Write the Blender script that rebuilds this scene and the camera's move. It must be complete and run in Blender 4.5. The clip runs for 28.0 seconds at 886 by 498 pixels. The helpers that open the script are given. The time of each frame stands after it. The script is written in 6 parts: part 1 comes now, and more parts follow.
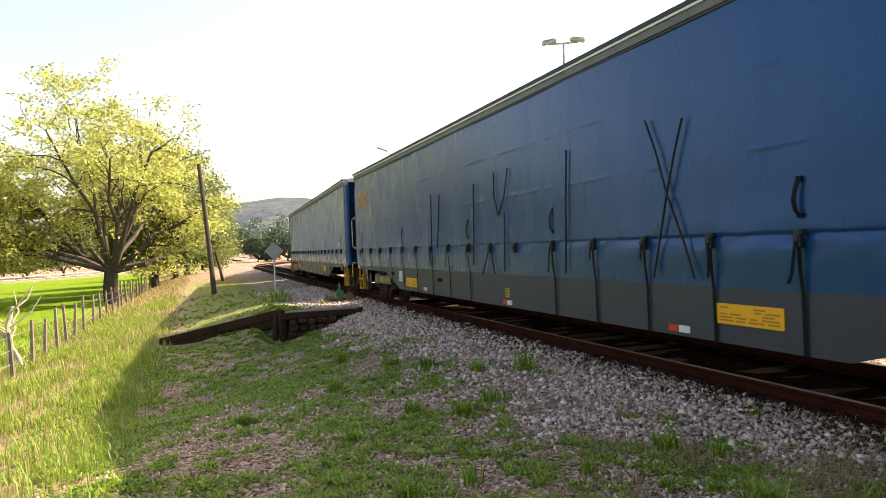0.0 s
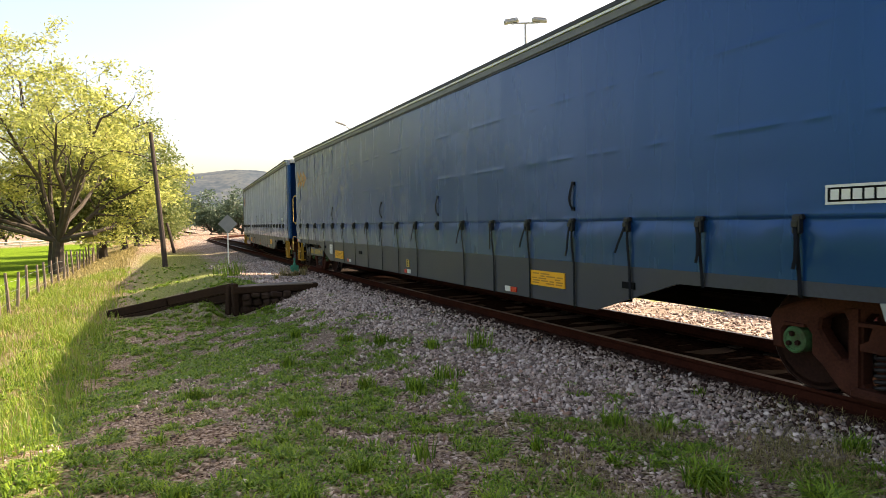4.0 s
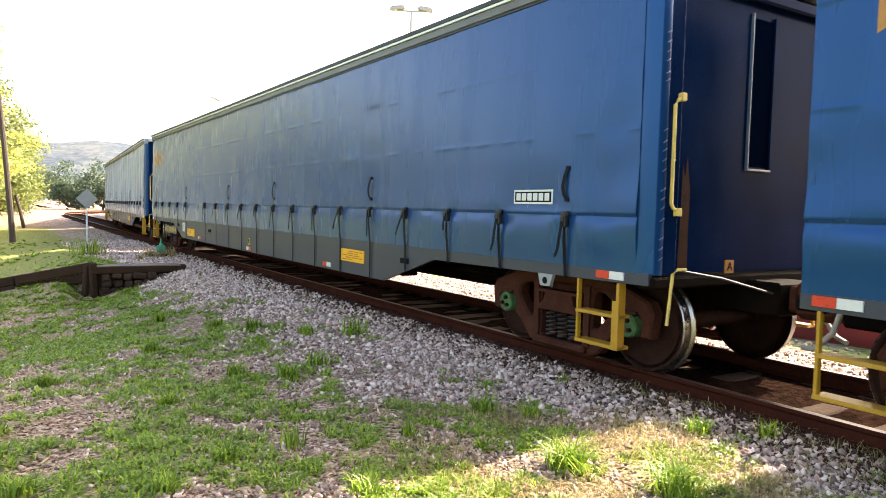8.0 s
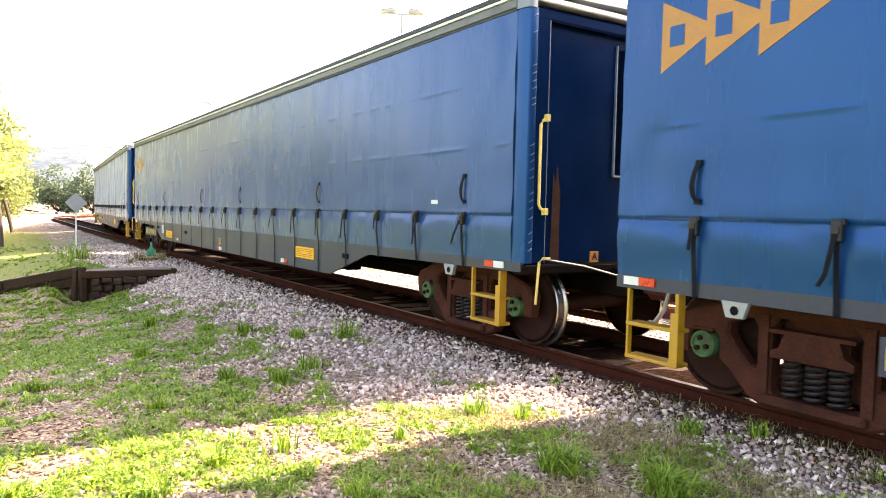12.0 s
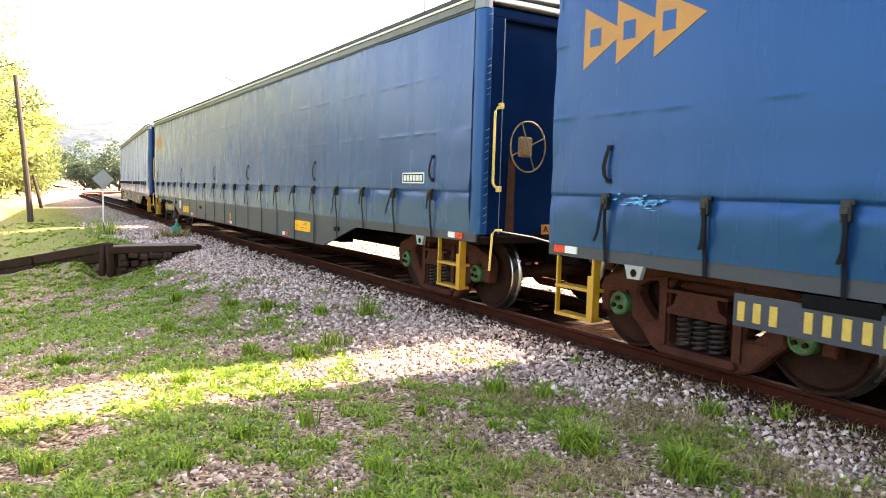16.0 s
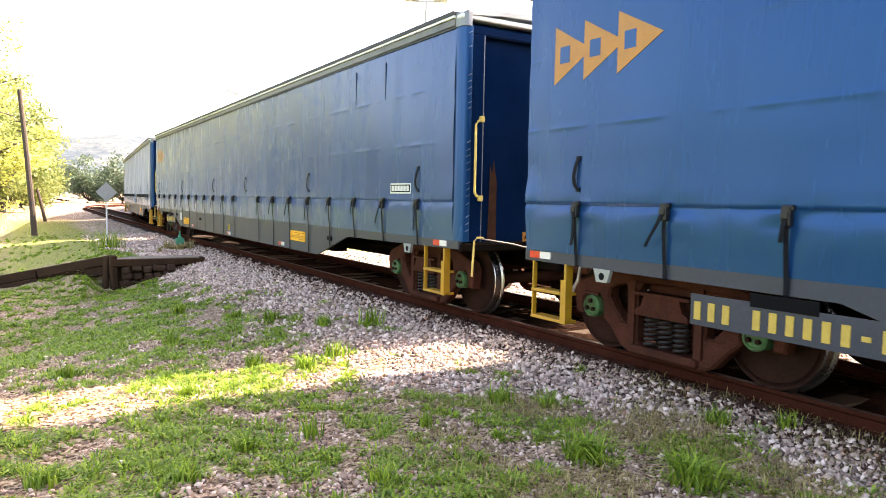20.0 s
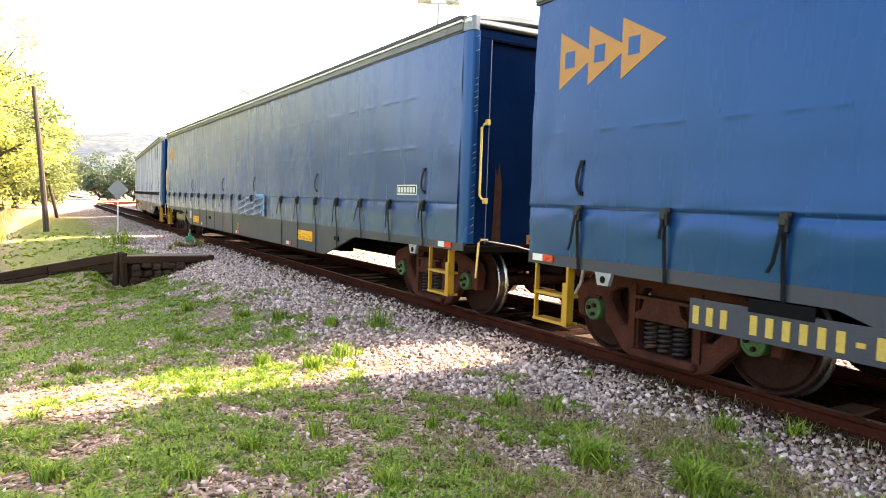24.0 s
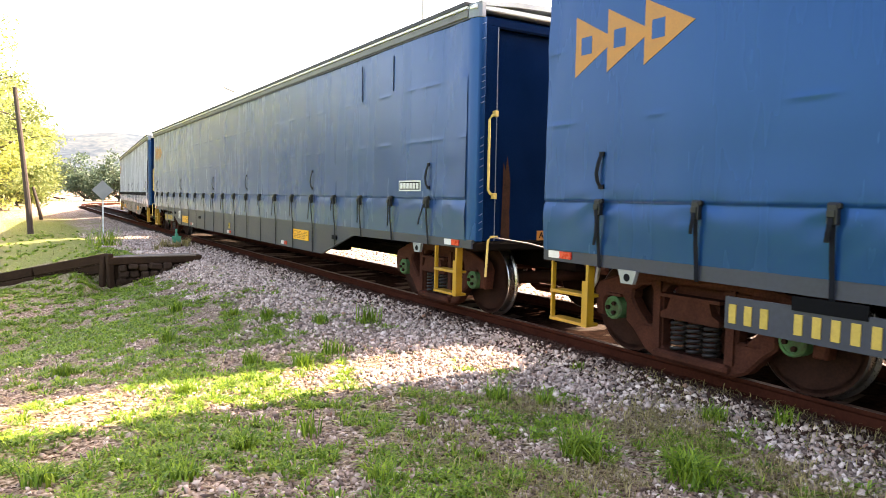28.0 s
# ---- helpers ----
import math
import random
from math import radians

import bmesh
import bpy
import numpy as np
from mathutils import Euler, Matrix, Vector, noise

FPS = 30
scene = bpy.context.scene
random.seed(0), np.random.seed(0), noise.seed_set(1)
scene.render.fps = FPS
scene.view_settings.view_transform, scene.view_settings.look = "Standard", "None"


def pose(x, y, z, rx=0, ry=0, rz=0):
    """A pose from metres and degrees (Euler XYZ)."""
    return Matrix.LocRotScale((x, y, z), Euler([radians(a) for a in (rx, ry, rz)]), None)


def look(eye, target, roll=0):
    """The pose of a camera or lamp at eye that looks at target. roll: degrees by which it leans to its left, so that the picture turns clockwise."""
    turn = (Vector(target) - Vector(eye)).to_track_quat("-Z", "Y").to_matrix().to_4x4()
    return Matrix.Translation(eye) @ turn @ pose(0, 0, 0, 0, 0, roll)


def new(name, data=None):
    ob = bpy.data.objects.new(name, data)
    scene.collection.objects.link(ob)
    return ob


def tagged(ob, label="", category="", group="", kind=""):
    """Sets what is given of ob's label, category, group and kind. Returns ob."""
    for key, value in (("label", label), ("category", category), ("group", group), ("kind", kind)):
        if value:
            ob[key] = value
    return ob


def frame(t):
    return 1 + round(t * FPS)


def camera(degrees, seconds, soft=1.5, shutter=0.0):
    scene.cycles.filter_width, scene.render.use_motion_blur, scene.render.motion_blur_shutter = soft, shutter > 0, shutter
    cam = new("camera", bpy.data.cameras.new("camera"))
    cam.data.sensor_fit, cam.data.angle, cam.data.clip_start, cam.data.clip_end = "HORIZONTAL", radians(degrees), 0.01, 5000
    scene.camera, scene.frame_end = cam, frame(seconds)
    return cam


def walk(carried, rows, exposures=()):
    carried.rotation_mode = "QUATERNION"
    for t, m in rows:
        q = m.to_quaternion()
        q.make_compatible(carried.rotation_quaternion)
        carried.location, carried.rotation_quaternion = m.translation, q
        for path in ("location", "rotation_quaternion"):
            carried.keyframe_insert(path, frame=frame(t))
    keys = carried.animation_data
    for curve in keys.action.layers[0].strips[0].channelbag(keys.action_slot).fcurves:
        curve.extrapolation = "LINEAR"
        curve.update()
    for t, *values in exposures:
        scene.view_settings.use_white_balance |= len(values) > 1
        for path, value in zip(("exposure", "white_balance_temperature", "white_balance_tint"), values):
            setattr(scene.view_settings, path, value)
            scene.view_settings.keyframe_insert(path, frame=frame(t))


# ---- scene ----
# Units: metres. x runs across the track (away from the viewer), y along it, z = 0 at the rail head.
cam = camera(64.27, 28.0, soft=0.5, shutter=0.06)
EYE = 1.511
ROWS = [
    (0.0, -19.25, -0.3, 2.34), (0.5, -19.29, -0.16, 2.37), (1.0, -18.92, -0.18, 2.18), (1.5, -19.62, -0.21, 1.8),
    (2.0, -20.24, -0.39, 1.62), (2.5, -20.92, -0.74, 1.38), (4.5, -22.99, -2.38, 0.8), (5.0, -23.24, -1.81, -0.08),
    (5.5, -28.14, -2.63, -0.28), (6.0, -31.69, -2.91, -0.29), (6.5, -32.68, -2.94, -0.43), (7.0, -32.14, -3.37, -0.79),
    (7.5, -31.88, -3.55, -1.11), (8.0, -32.5, -3.21, -1.5), (8.5, -35.91, -3.31, -2.27), (9.0, -38.62, -5.02, -1.4),
    (9.5, -37.51, -4.58, -0.68), (10.0, -36.81, -4.84, -0.41), (10.5, -36.66, -4.6, -0.56), (11.0, -36.39, -4.87, -0.58),
    (11.5, -34.68, -4.35, -1.17), (12.0, -33.2, -2.98, -1.27), (12.5, -33.18, -3.2, -1.72), (14.5, -33.3, -5.45, -0.76),
    (15.0, -33.38, -3.88, -0.35), (15.5, -31.52, -4.35, -0.76), (16.0, -31.4, -4.78, -1.61), (16.5, -30.8, -4.94, -1.4),
    (17.0, -32.05, -4.16, -0.91), (17.5, -33.87, -3.98, -1.34), (18.0, -33.78, -4.14, -0.89), (18.5, -34.22, -4.17, -0.64),
    (19.0, -32.53, -4.19, -0.74), (19.5, -32.96, -3.73, -0.8), (20.0, -31.2, -3.97, -1.12), (20.5, -31.3, -3.79, -1.11),
    (21.0, -31.81, -3.97, -1.87), (21.5, -31.53, -3.85, -1.67), (23.5, -30.8, -4.32, -2.1), (24.0, -30.44, -3.83, -1.93),
    (24.5, -29.41, -3.51, -1.27), (25.0, -30.66, -3.5, -1.31), (25.5, -31.1, -3.99, -1.19), (26.0, -31.03, -4.05, -1.0),
    (26.5, -31.47, -4.34, -1.01), (27.0, -31.65, -4.56, -1.04), (27.5, -31.67, -4.18, -1.11), (28.0, -31.44, -4.17, -1.02),
]
walk(cam, [(t, pose(0, 0, EYE, 90 + pitch, roll, yaw)) for t, yaw, pitch, roll in ROWS],
     exposures=[(0.0, 1.6, 8100, 14), (1.0, 1.22, 8300, 15), (2.0, 1.2, 8300, 15), (4.5, 1.5, 8000, 14), (5.2, 1.65, 7900, 14), (6.0, 2.5, 7800, 14), (7.0, 2.45, 7800, 15), (8.0, 2.55, 7800, 15), (9.0, 3.05, 7900, 17), (10.0, 3.3, 7950, 17), (11.0, 3.12, 8050, 18), (12.0, 3.05, 8100, 19), (15.0, 3.0, 8250, 19), (18.0, 2.95, 8050, 19), (28.0, 2.82, 8150, 19)])

# ---- light ----
SUN_EL, SUN_AZ = 37.0, 86.5
world = bpy.data.worlds.new("sky")
scene.world = world
world.use_nodes = True
_nt = world.node_tree
_sky = _nt.nodes.new("ShaderNodeTexSky")
_sky.sky_type, _sky.sun_disc = "NISHITA", False
_sky.sun_elevation, _sky.sun_rotation = radians(SUN_EL), radians(SUN_AZ)
_sky.air_density, _sky.dust_density, _sky.ozone_density = 1.0, 3.6, 1.0
_nt.nodes["Background"].inputs["Strength"].default_value = 0.15
_nt.links.new(_sky.outputs[0], _nt.nodes["Background"].inputs["Color"])
sun_lamp = new("sun", bpy.data.lights.new("sun", "SUN"))
sun_lamp.data.energy, sun_lamp.data.angle, sun_lamp.data.color = 4.5, radians(0.53), (1.0, 0.95, 0.86)
sun_lamp.matrix_world = look((40 * math.sin(radians(SUN_AZ)), 40 * math.cos(radians(SUN_AZ)), 40 * math.tan(radians(SUN_EL))), (0, 0, 0))


# ---- materials ----
from mathutils import geometry


def mat(name, col, rough=0.6, metal=0.0, var=0.25, scale=6.0, fine=60.0, bump=0.0, spec=0.5, tint=None, coat=0.0, per_piece=0.0, sheen=0.0, dirt=None, dirt_amount=0.5):
    """Principled surface with two scales of variation, relief and optional stains."""
    m = bpy.data.materials.new(name)
    m.use_nodes = True
    nt = m.node_tree
    b = nt.nodes["Principled BSDF"]
    co = nt.nodes.new("ShaderNodeTexCoord")
    n1, n2 = nt.nodes.new("ShaderNodeTexNoise"), nt.nodes.new("ShaderNodeTexNoise")
    for n, s, d in ((n1, scale, 4.0), (n2, fine, 6.0)):
        n.inputs["Scale"].default_value, n.inputs["Detail"].default_value = s, d
        nt.links.new(co.outputs["Object"], n.inputs["Vector"])
    add = nt.nodes.new("ShaderNodeMath")
    add.operation = "ADD"
    nt.links.new(n1.outputs["Fac"], add.inputs[0])
    nt.links.new(n2.outputs["Fac"], add.inputs[1])
    src = add.outputs[0]
    if per_piece:
        oi = nt.nodes.new("ShaderNodeObjectInfo")
        mul = nt.nodes.new("ShaderNodeMath")
        mul.operation = "MULTIPLY_ADD"
        mul.inputs[1].default_value = per_piece
        nt.links.new(oi.outputs["Random"], mul.inputs[0])
        nt.links.new(src, mul.inputs[2])
        src = mul.outputs[0]
    r = nt.nodes.new("ShaderNodeMapRange")
    r.inputs["From Min"].default_value, r.inputs["From Max"].default_value = 0.65, 1.35 + per_piece
    nt.links.new(src, r.inputs["Value"])
    mix = nt.nodes.new("ShaderNodeMix")
    mix.data_type = "RGBA"
    lo = [c * (1 - var) for c in col]
    hi = [min(1, c * (1 + var)) for c in (tint or col)]
    mix.inputs["A"].default_value, mix.inputs["B"].default_value = (*lo, 1), (*hi, 1)
    nt.links.new(r.outputs["Result"], mix.inputs["Factor"])
    out = mix.outputs["Result"]
    if dirt:
        n3 = nt.nodes.new("ShaderNodeTexNoise")
        n3.inputs["Scale"].default_value, n3.inputs["Detail"].default_value = scale * 0.45, 8.0
        nt.links.new(co.outputs["Object"], n3.inputs["Vector"])
        r3 = nt.nodes.new("ShaderNodeMapRange")
        r3.inputs["From Min"].default_value, r3.inputs["From Max"].default_value = 0.48, 0.72
        r3.inputs["To Max"].default_value = dirt_amount
        nt.links.new(n3.outputs["Fac"], r3.inputs["Value"])
        mx = nt.nodes.new("ShaderNodeMix")
        mx.data_type = "RGBA"
        mx.inputs["B"].default_value = (*dirt, 1)
        nt.links.new(r3.outputs["Result"], mx.inputs["Factor"])
        nt.links.new(out, mx.inputs["A"])
        out = mx.outputs["Result"]
    nt.links.new(out, b.inputs["Base Color"])
    rr = nt.nodes.new("ShaderNodeMapRange")
    rr.inputs["From Min"].default_value, rr.inputs["From Max"].default_value = 0.6, 1.4
    rr.inputs["To Min"].default_value, rr.inputs["To Max"].default_value = max(0.03, rough - 0.1), min(1, rough + 0.1)
    nt.links.new(add.outputs[0], rr.inputs["Value"])
    nt.links.new(rr.outputs["Result"], b.inputs["Roughness"])
    b.inputs["Metallic"].default_value = metal
    b.inputs["Specular IOR Level"].default_value = spec
    b.inputs["Coat Weight"].default_value = coat
    b.inputs["Sheen Weight"].default_value, b.inputs["Sheen Roughness"].default_value = sheen, 0.3
    if bump:
        bp = nt.nodes.new("ShaderNodeBump")
        bp.inputs["Strength"].default_value, bp.inputs["Distance"].default_value = 0.6, bump
        nt.links.new(n2.outputs["Fac"], bp.inputs["Height"])
        nt.links.new(bp.outputs["Normal"], b.inputs["Normal"])
    return m


def leaf_mat(name, col_a, col_b, glow=0.4, rough=0.5):
    """Thin green tissue that lets part of the light through, varied leaf by leaf."""
    m = bpy.data.materials.new(name)
    m.use_nodes = True
    nt = m.node_tree
    b, o = nt.nodes["Principled BSDF"], nt.nodes["Material Output"]
    g = nt.nodes.new("ShaderNodeNewGeometry")
    mix = nt.nodes.new("ShaderNodeMix")
    mix.data_type = "RGBA"
    mix.inputs["A"].default_value, mix.inputs["B"].default_value = (*col_a, 1), (*col_b, 1)
    nt.links.new(g.outputs["Random Per Island"], mix.inputs["Factor"])
    nt.links.new(mix.outputs["Result"], b.inputs["Base Color"])
    b.inputs["Roughness"].default_value = rough
    b.inputs["Specular IOR Level"].default_value = 0.3
    tr = nt.nodes.new("ShaderNodeBsdfTranslucent")
    nt.links.new(mix.outputs["Result"], tr.inputs["Color"])
    ms = nt.nodes.new("ShaderNodeMixShader")
    ms.inputs[0].default_value = glow
    nt.links.new(b.outputs[0], ms.inputs[1])
    nt.links.new(tr.outputs[0], ms.inputs[2])
    nt.links.new(ms.outputs[0], o.inputs["Surface"])
    return m


def tarp_mat():
    """Smooth coated fabric: faded in broad patches, faintly streaked down the sheet."""
    m = bpy.data.materials.new("blue_tarpaulin")
    m.use_nodes = True
    nt = m.node_tree
    b = nt.nodes["Principled BSDF"]
    co, mp = nt.nodes.new("ShaderNodeTexCoord"), nt.nodes.new("ShaderNodeMapping")
    mp.inputs["Scale"].default_value = (1.0, 2.2, 0.35)
    n1, n2 = nt.nodes.new("ShaderNodeTexNoise"), nt.nodes.new("ShaderNodeTexNoise")
    for n, s, d in ((n1, 0.55, 2.0), (n2, 1.6, 3.0)):
        n.inputs["Scale"].default_value, n.inputs["Detail"].default_value = s, d
    nt.links.new(co.outputs["Object"], mp.inputs["Vector"])
    nt.links.new(co.outputs["Object"], n1.inputs["Vector"])
    nt.links.new(mp.outputs["Vector"], n2.inputs["Vector"])
    r = nt.nodes.new("ShaderNodeMapRange")
    r.inputs["From Min"].default_value, r.inputs["From Max"].default_value = 0.3, 0.7
    nt.links.new(n1.outputs["Fac"], r.inputs["Value"])
    mix = nt.nodes.new("ShaderNodeMix")
    mix.data_type = "RGBA"
    mix.inputs["A"].default_value, mix.inputs["B"].default_value = (0.001, 0.031, 0.110, 1), (0.002, 0.037, 0.118, 1)
    nt.links.new(r.outputs["Result"], mix.inputs["Factor"])
    nt.links.new(mix.outputs["Result"], b.inputs["Base Color"])
    rr = nt.nodes.new("ShaderNodeMapRange")
    rr.inputs["From Min"].default_value, rr.inputs["From Max"].default_value = 0.3, 0.7
    rr.inputs["To Min"].default_value, rr.inputs["To Max"].default_value = 0.22, 0.31
    nt.links.new(n2.outputs["Fac"], rr.inputs["Value"])
    nt.links.new(rr.outputs["Result"], b.inputs["Roughness"])
    b.inputs["Specular IOR Level"].default_value, b.inputs["Specular Tint"].default_value = 0.9, (0.15, 0.34, 0.72, 1)
    b.inputs["Sheen Weight"].default_value, b.inputs["Sheen Roughness"].default_value = 0.62, 0.32
    return m


TARP = tarp_mat()
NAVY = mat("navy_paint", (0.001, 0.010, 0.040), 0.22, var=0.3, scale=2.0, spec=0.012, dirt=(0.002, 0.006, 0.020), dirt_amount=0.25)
RECESS_SHADE = mat("recess_shade_black", (0.001, 0.003, 0.010), 0.3, spec=0.0, var=0.2)
LACE = mat("lacing_cord", (0.06, 0.10, 0.20), 0.6, var=0.3, scale=6.0, spec=0.2)
SKIRT = mat("grey_paint", (0.036, 0.039, 0.053), 0.42, var=0.15, scale=1.2, fine=25.0, dirt=(0.05, 0.046, 0.044), dirt_amount=0.4, spec=0.25, sheen=0.12)
DARK = mat("dark_underframe_steel", (0.004, 0.003, 0.0025), 0.8, var=0.35, spec=0.03, dirt=(0.018, 0.009, 0.006))
RAILTOP = mat("dark_roof_edge", (0.010, 0.010, 0.012), 0.6, var=0.2)
ROOFBAND = mat("grey_roof_rail", (0.115, 0.115, 0.118), 0.45, var=0.2, fine=25.0, spec=0.3, dirt=(0.04, 0.038, 0.034))
ALU = mat("aluminium_strip", (0.60, 0.60, 0.60), 0.35, metal=0.2, var=0.1)
ROOF = mat("pale_roof_sheet", (0.45, 0.47, 0.48), 0.5, var=0.15, dirt=(0.25, 0.24, 0.22))
RUST = mat("rusty_cast_steel", (0.060, 0.021, 0.0135), 0.85, var=0.4, scale=5.0, fine=45.0, bump=0.004, spec=0.05, dirt=(0.010, 0.005, 0.004))
# copy of the cast steel rust, darkened for the shade the wheels stand in
WHEEL = mat("shade_darkened_wheel_rust", (0.026, 0.0115, 0.008), 0.8, var=0.4, scale=5.0, fine=45.0, bump=0.003, spec=0.05)
RAIL_RUST = mat("rusty_rail", (0.042, 0.0125, 0.0075), 0.85, var=0.35, scale=3.0, fine=40.0, bump=0.003, spec=0.02)
RAILHEAD = mat("worn_rail_head", (0.05, 0.028, 0.022), 0.45, metal=0.3, spec=0.2, var=0.4, scale=1.5)
STEEL = mat("polished_steel", (0.30, 0.29, 0.28), 0.3, metal=1.0, var=0.15)
SPRING_STEEL = mat("spring_steel", (0.022, 0.018, 0.016), 0.45, spec=0.4, metal=0.1, var=0.35)
DARKSTEEL = mat("dull_grey_steel", (0.12, 0.12, 0.12), 0.5, metal=0.3, var=0.2)
GREENCAP = mat("faded_green_paint", (0.05, 0.13, 0.05), 0.7, var=0.4, scale=14.0, spec=0.2, dirt=(0.06, 0.032, 0.02), dirt_amount=0.8)
STRAP = mat("black_webbing", (0.004, 0.005, 0.009), 0.7, spec=0.12, var=0.3, fine=200.0)
BUCKLE = mat("dark_buckle_steel", (0.02, 0.02, 0.02), 0.5, metal=0.5, var=0.4)
YELLOW = mat("yellow_safety_paint", (0.36, 0.185, 0.010), 0.45, var=0.15, scale=8.0, dirt=(0.3, 0.17, 0.04), dirt_amount=0.5)
RAILYEL = mat("pale_yellow_rail_paint", (0.62, 0.44, 0.12), 0.45, var=0.15, scale=8.0, dirt=(0.4, 0.3, 0.15), dirt_amount=0.4)
CAPGREY = mat("grey_blue_cap", (0.16, 0.18, 0.215), 0.5, var=0.15)
CREASE_SHADE = mat("blue_crease_shadow", (0.001, 0.016, 0.06), 0.5, var=0.2)
TRIM = mat("pale_blue_grey_edge", (0.10, 0.135, 0.20), 0.4, var=0.2)
PLACARD = mat("yellow_placard", (0.74, 0.33, 0.008), 0.4, var=0.06, scale=9.0)
INK = mat("orange_ink", (0.36, 0.15, 0.012), 0.5, var=0.1)
WHITE = mat("white_sheet", (0.55, 0.55, 0.52), 0.45, var=0.08, scale=10.0)
GREYINK = mat("grey_ink", (0.35, 0.33, 0.3), 0.5, var=0.2)
RED = mat("red_reflector", (0.50, 0.018, 0.012), 0.3, var=0.1)
RUSTSTAIN = mat("rust_stain", (0.035, 0.014, 0.008), 0.8, var=0.5, scale=4.0, spec=0.1)
ORANGE = mat("orange_logo_paint", (0.36, 0.145, 0.02), 0.5, var=0.15, scale=7.0)
NUMYEL = mat("pale_yellow_paint", (0.42, 0.28, 0.05), 0.5, var=0.15, scale=15.0)
BLACK = mat("black_plastic", (0.006, 0.006, 0.007), 0.6, spec=0.03, var=0.2)
BRAKE = mat("dull_brass_brown_steel", (0.16, 0.11, 0.06), 0.6, var=0.3, spec=0.2)
ROPE = mat("dark_rope", (0.006, 0.007, 0.012), 0.9, var=0.3)
GREYSTEEL = mat("galvanised_steel", (0.25, 0.26, 0.26), 0.5, metal=0.3, var=0.15)
TORN = mat("light_blue_tarpaulin_backing", (0.015, 0.24, 0.50), 0.3, var=0.25, scale=3.0, fine=20.0, bump=0.01, spec=0.7)
WOOD = mat("weathered_wood", (0.17, 0.13, 0.095), 0.9, var=0.45, scale=3.0, fine=35.0, bump=0.006, per_piece=0.5)
SLEEPER = mat("creosoted_sleeper_wood", (0.052, 0.040, 0.033), 0.9, spec=0.0, var=0.6, scale=3.0, fine=30.0, bump=0.006, per_piece=0.5)
CULVERT = mat("dark_old_sleeper_wood", (0.036, 0.020, 0.012), 0.9, spec=0.1, var=0.5, scale=2.5, fine=22.0, bump=0.01, per_piece=0.4)
MASONRY = mat("dark_stone", (0.045, 0.027, 0.018), 0.9, var=0.6, spec=0.1, scale=6.0, bump=0.01, per_piece=0.6)
POLE = mat("dark_pole_wood", (0.05, 0.035, 0.028), 0.9, var=0.4, scale=2.0, fine=25.0, bump=0.006)
BARK = mat("tree_bark", (0.06, 0.045, 0.035), 0.95, var=0.5, scale=3.0, fine=30.0, bump=0.02)
PALEBARK = mat("pale_dry_bark", (0.42, 0.36, 0.27), 0.9, var=0.3, scale=5.0, fine=40.0, bump=0.008)
LAMPGREY = mat("lamp_grey_paint", (0.30, 0.31, 0.32), 0.5, var=0.15)
REDWALL = mat("dull_red_paint", (0.20, 0.016, 0.010), 0.6, var=0.3, scale=1.5, dirt=(0.12, 0.03, 0.02))
STANDGREEN = mat("green_paint", (0.02, 0.22, 0.13), 0.5, var=0.2)
CONCRETE = mat("whitewashed_concrete", (0.6, 0.58, 0.54), 0.8, var=0.2, scale=2.0, bump=0.004)
SHEDROOF = mat("grey_tile_roof", (0.07, 0.07, 0.075), 0.8, var=0.2)
LEAF_SUN = leaf_mat("spring_leaf", (0.075, 0.115, 0.03), (0.25, 0.28, 0.095), 0.48)
LEAF_OLIVE = leaf_mat("olive_leaf", (0.18, 0.22, 0.055), (0.58, 0.58, 0.18), 0.58)
# leaves of the far trees, lightened in colour to stand for haze
LEAF_HAZY = leaf_mat("haze_paled_leaf", (0.06, 0.10, 0.065), (0.12, 0.165, 0.095), 0.25)
GRASS = leaf_mat("green_grass_blade", (0.055, 0.135, 0.010), (0.31, 0.43, 0.04), 0.35)
GRASS_LONG = leaf_mat("long_green_grass_blade", (0.13, 0.23, 0.02), (0.30, 0.35, 0.05), 0.4)
WEED = leaf_mat("small_weed_leaf", (0.048, 0.115, 0.010), (0.22, 0.325, 0.035), 0.35)
STRAW = leaf_mat("dry_grass_blade", (0.17, 0.145, 0.05), (0.46, 0.37, 0.16), 0.35)

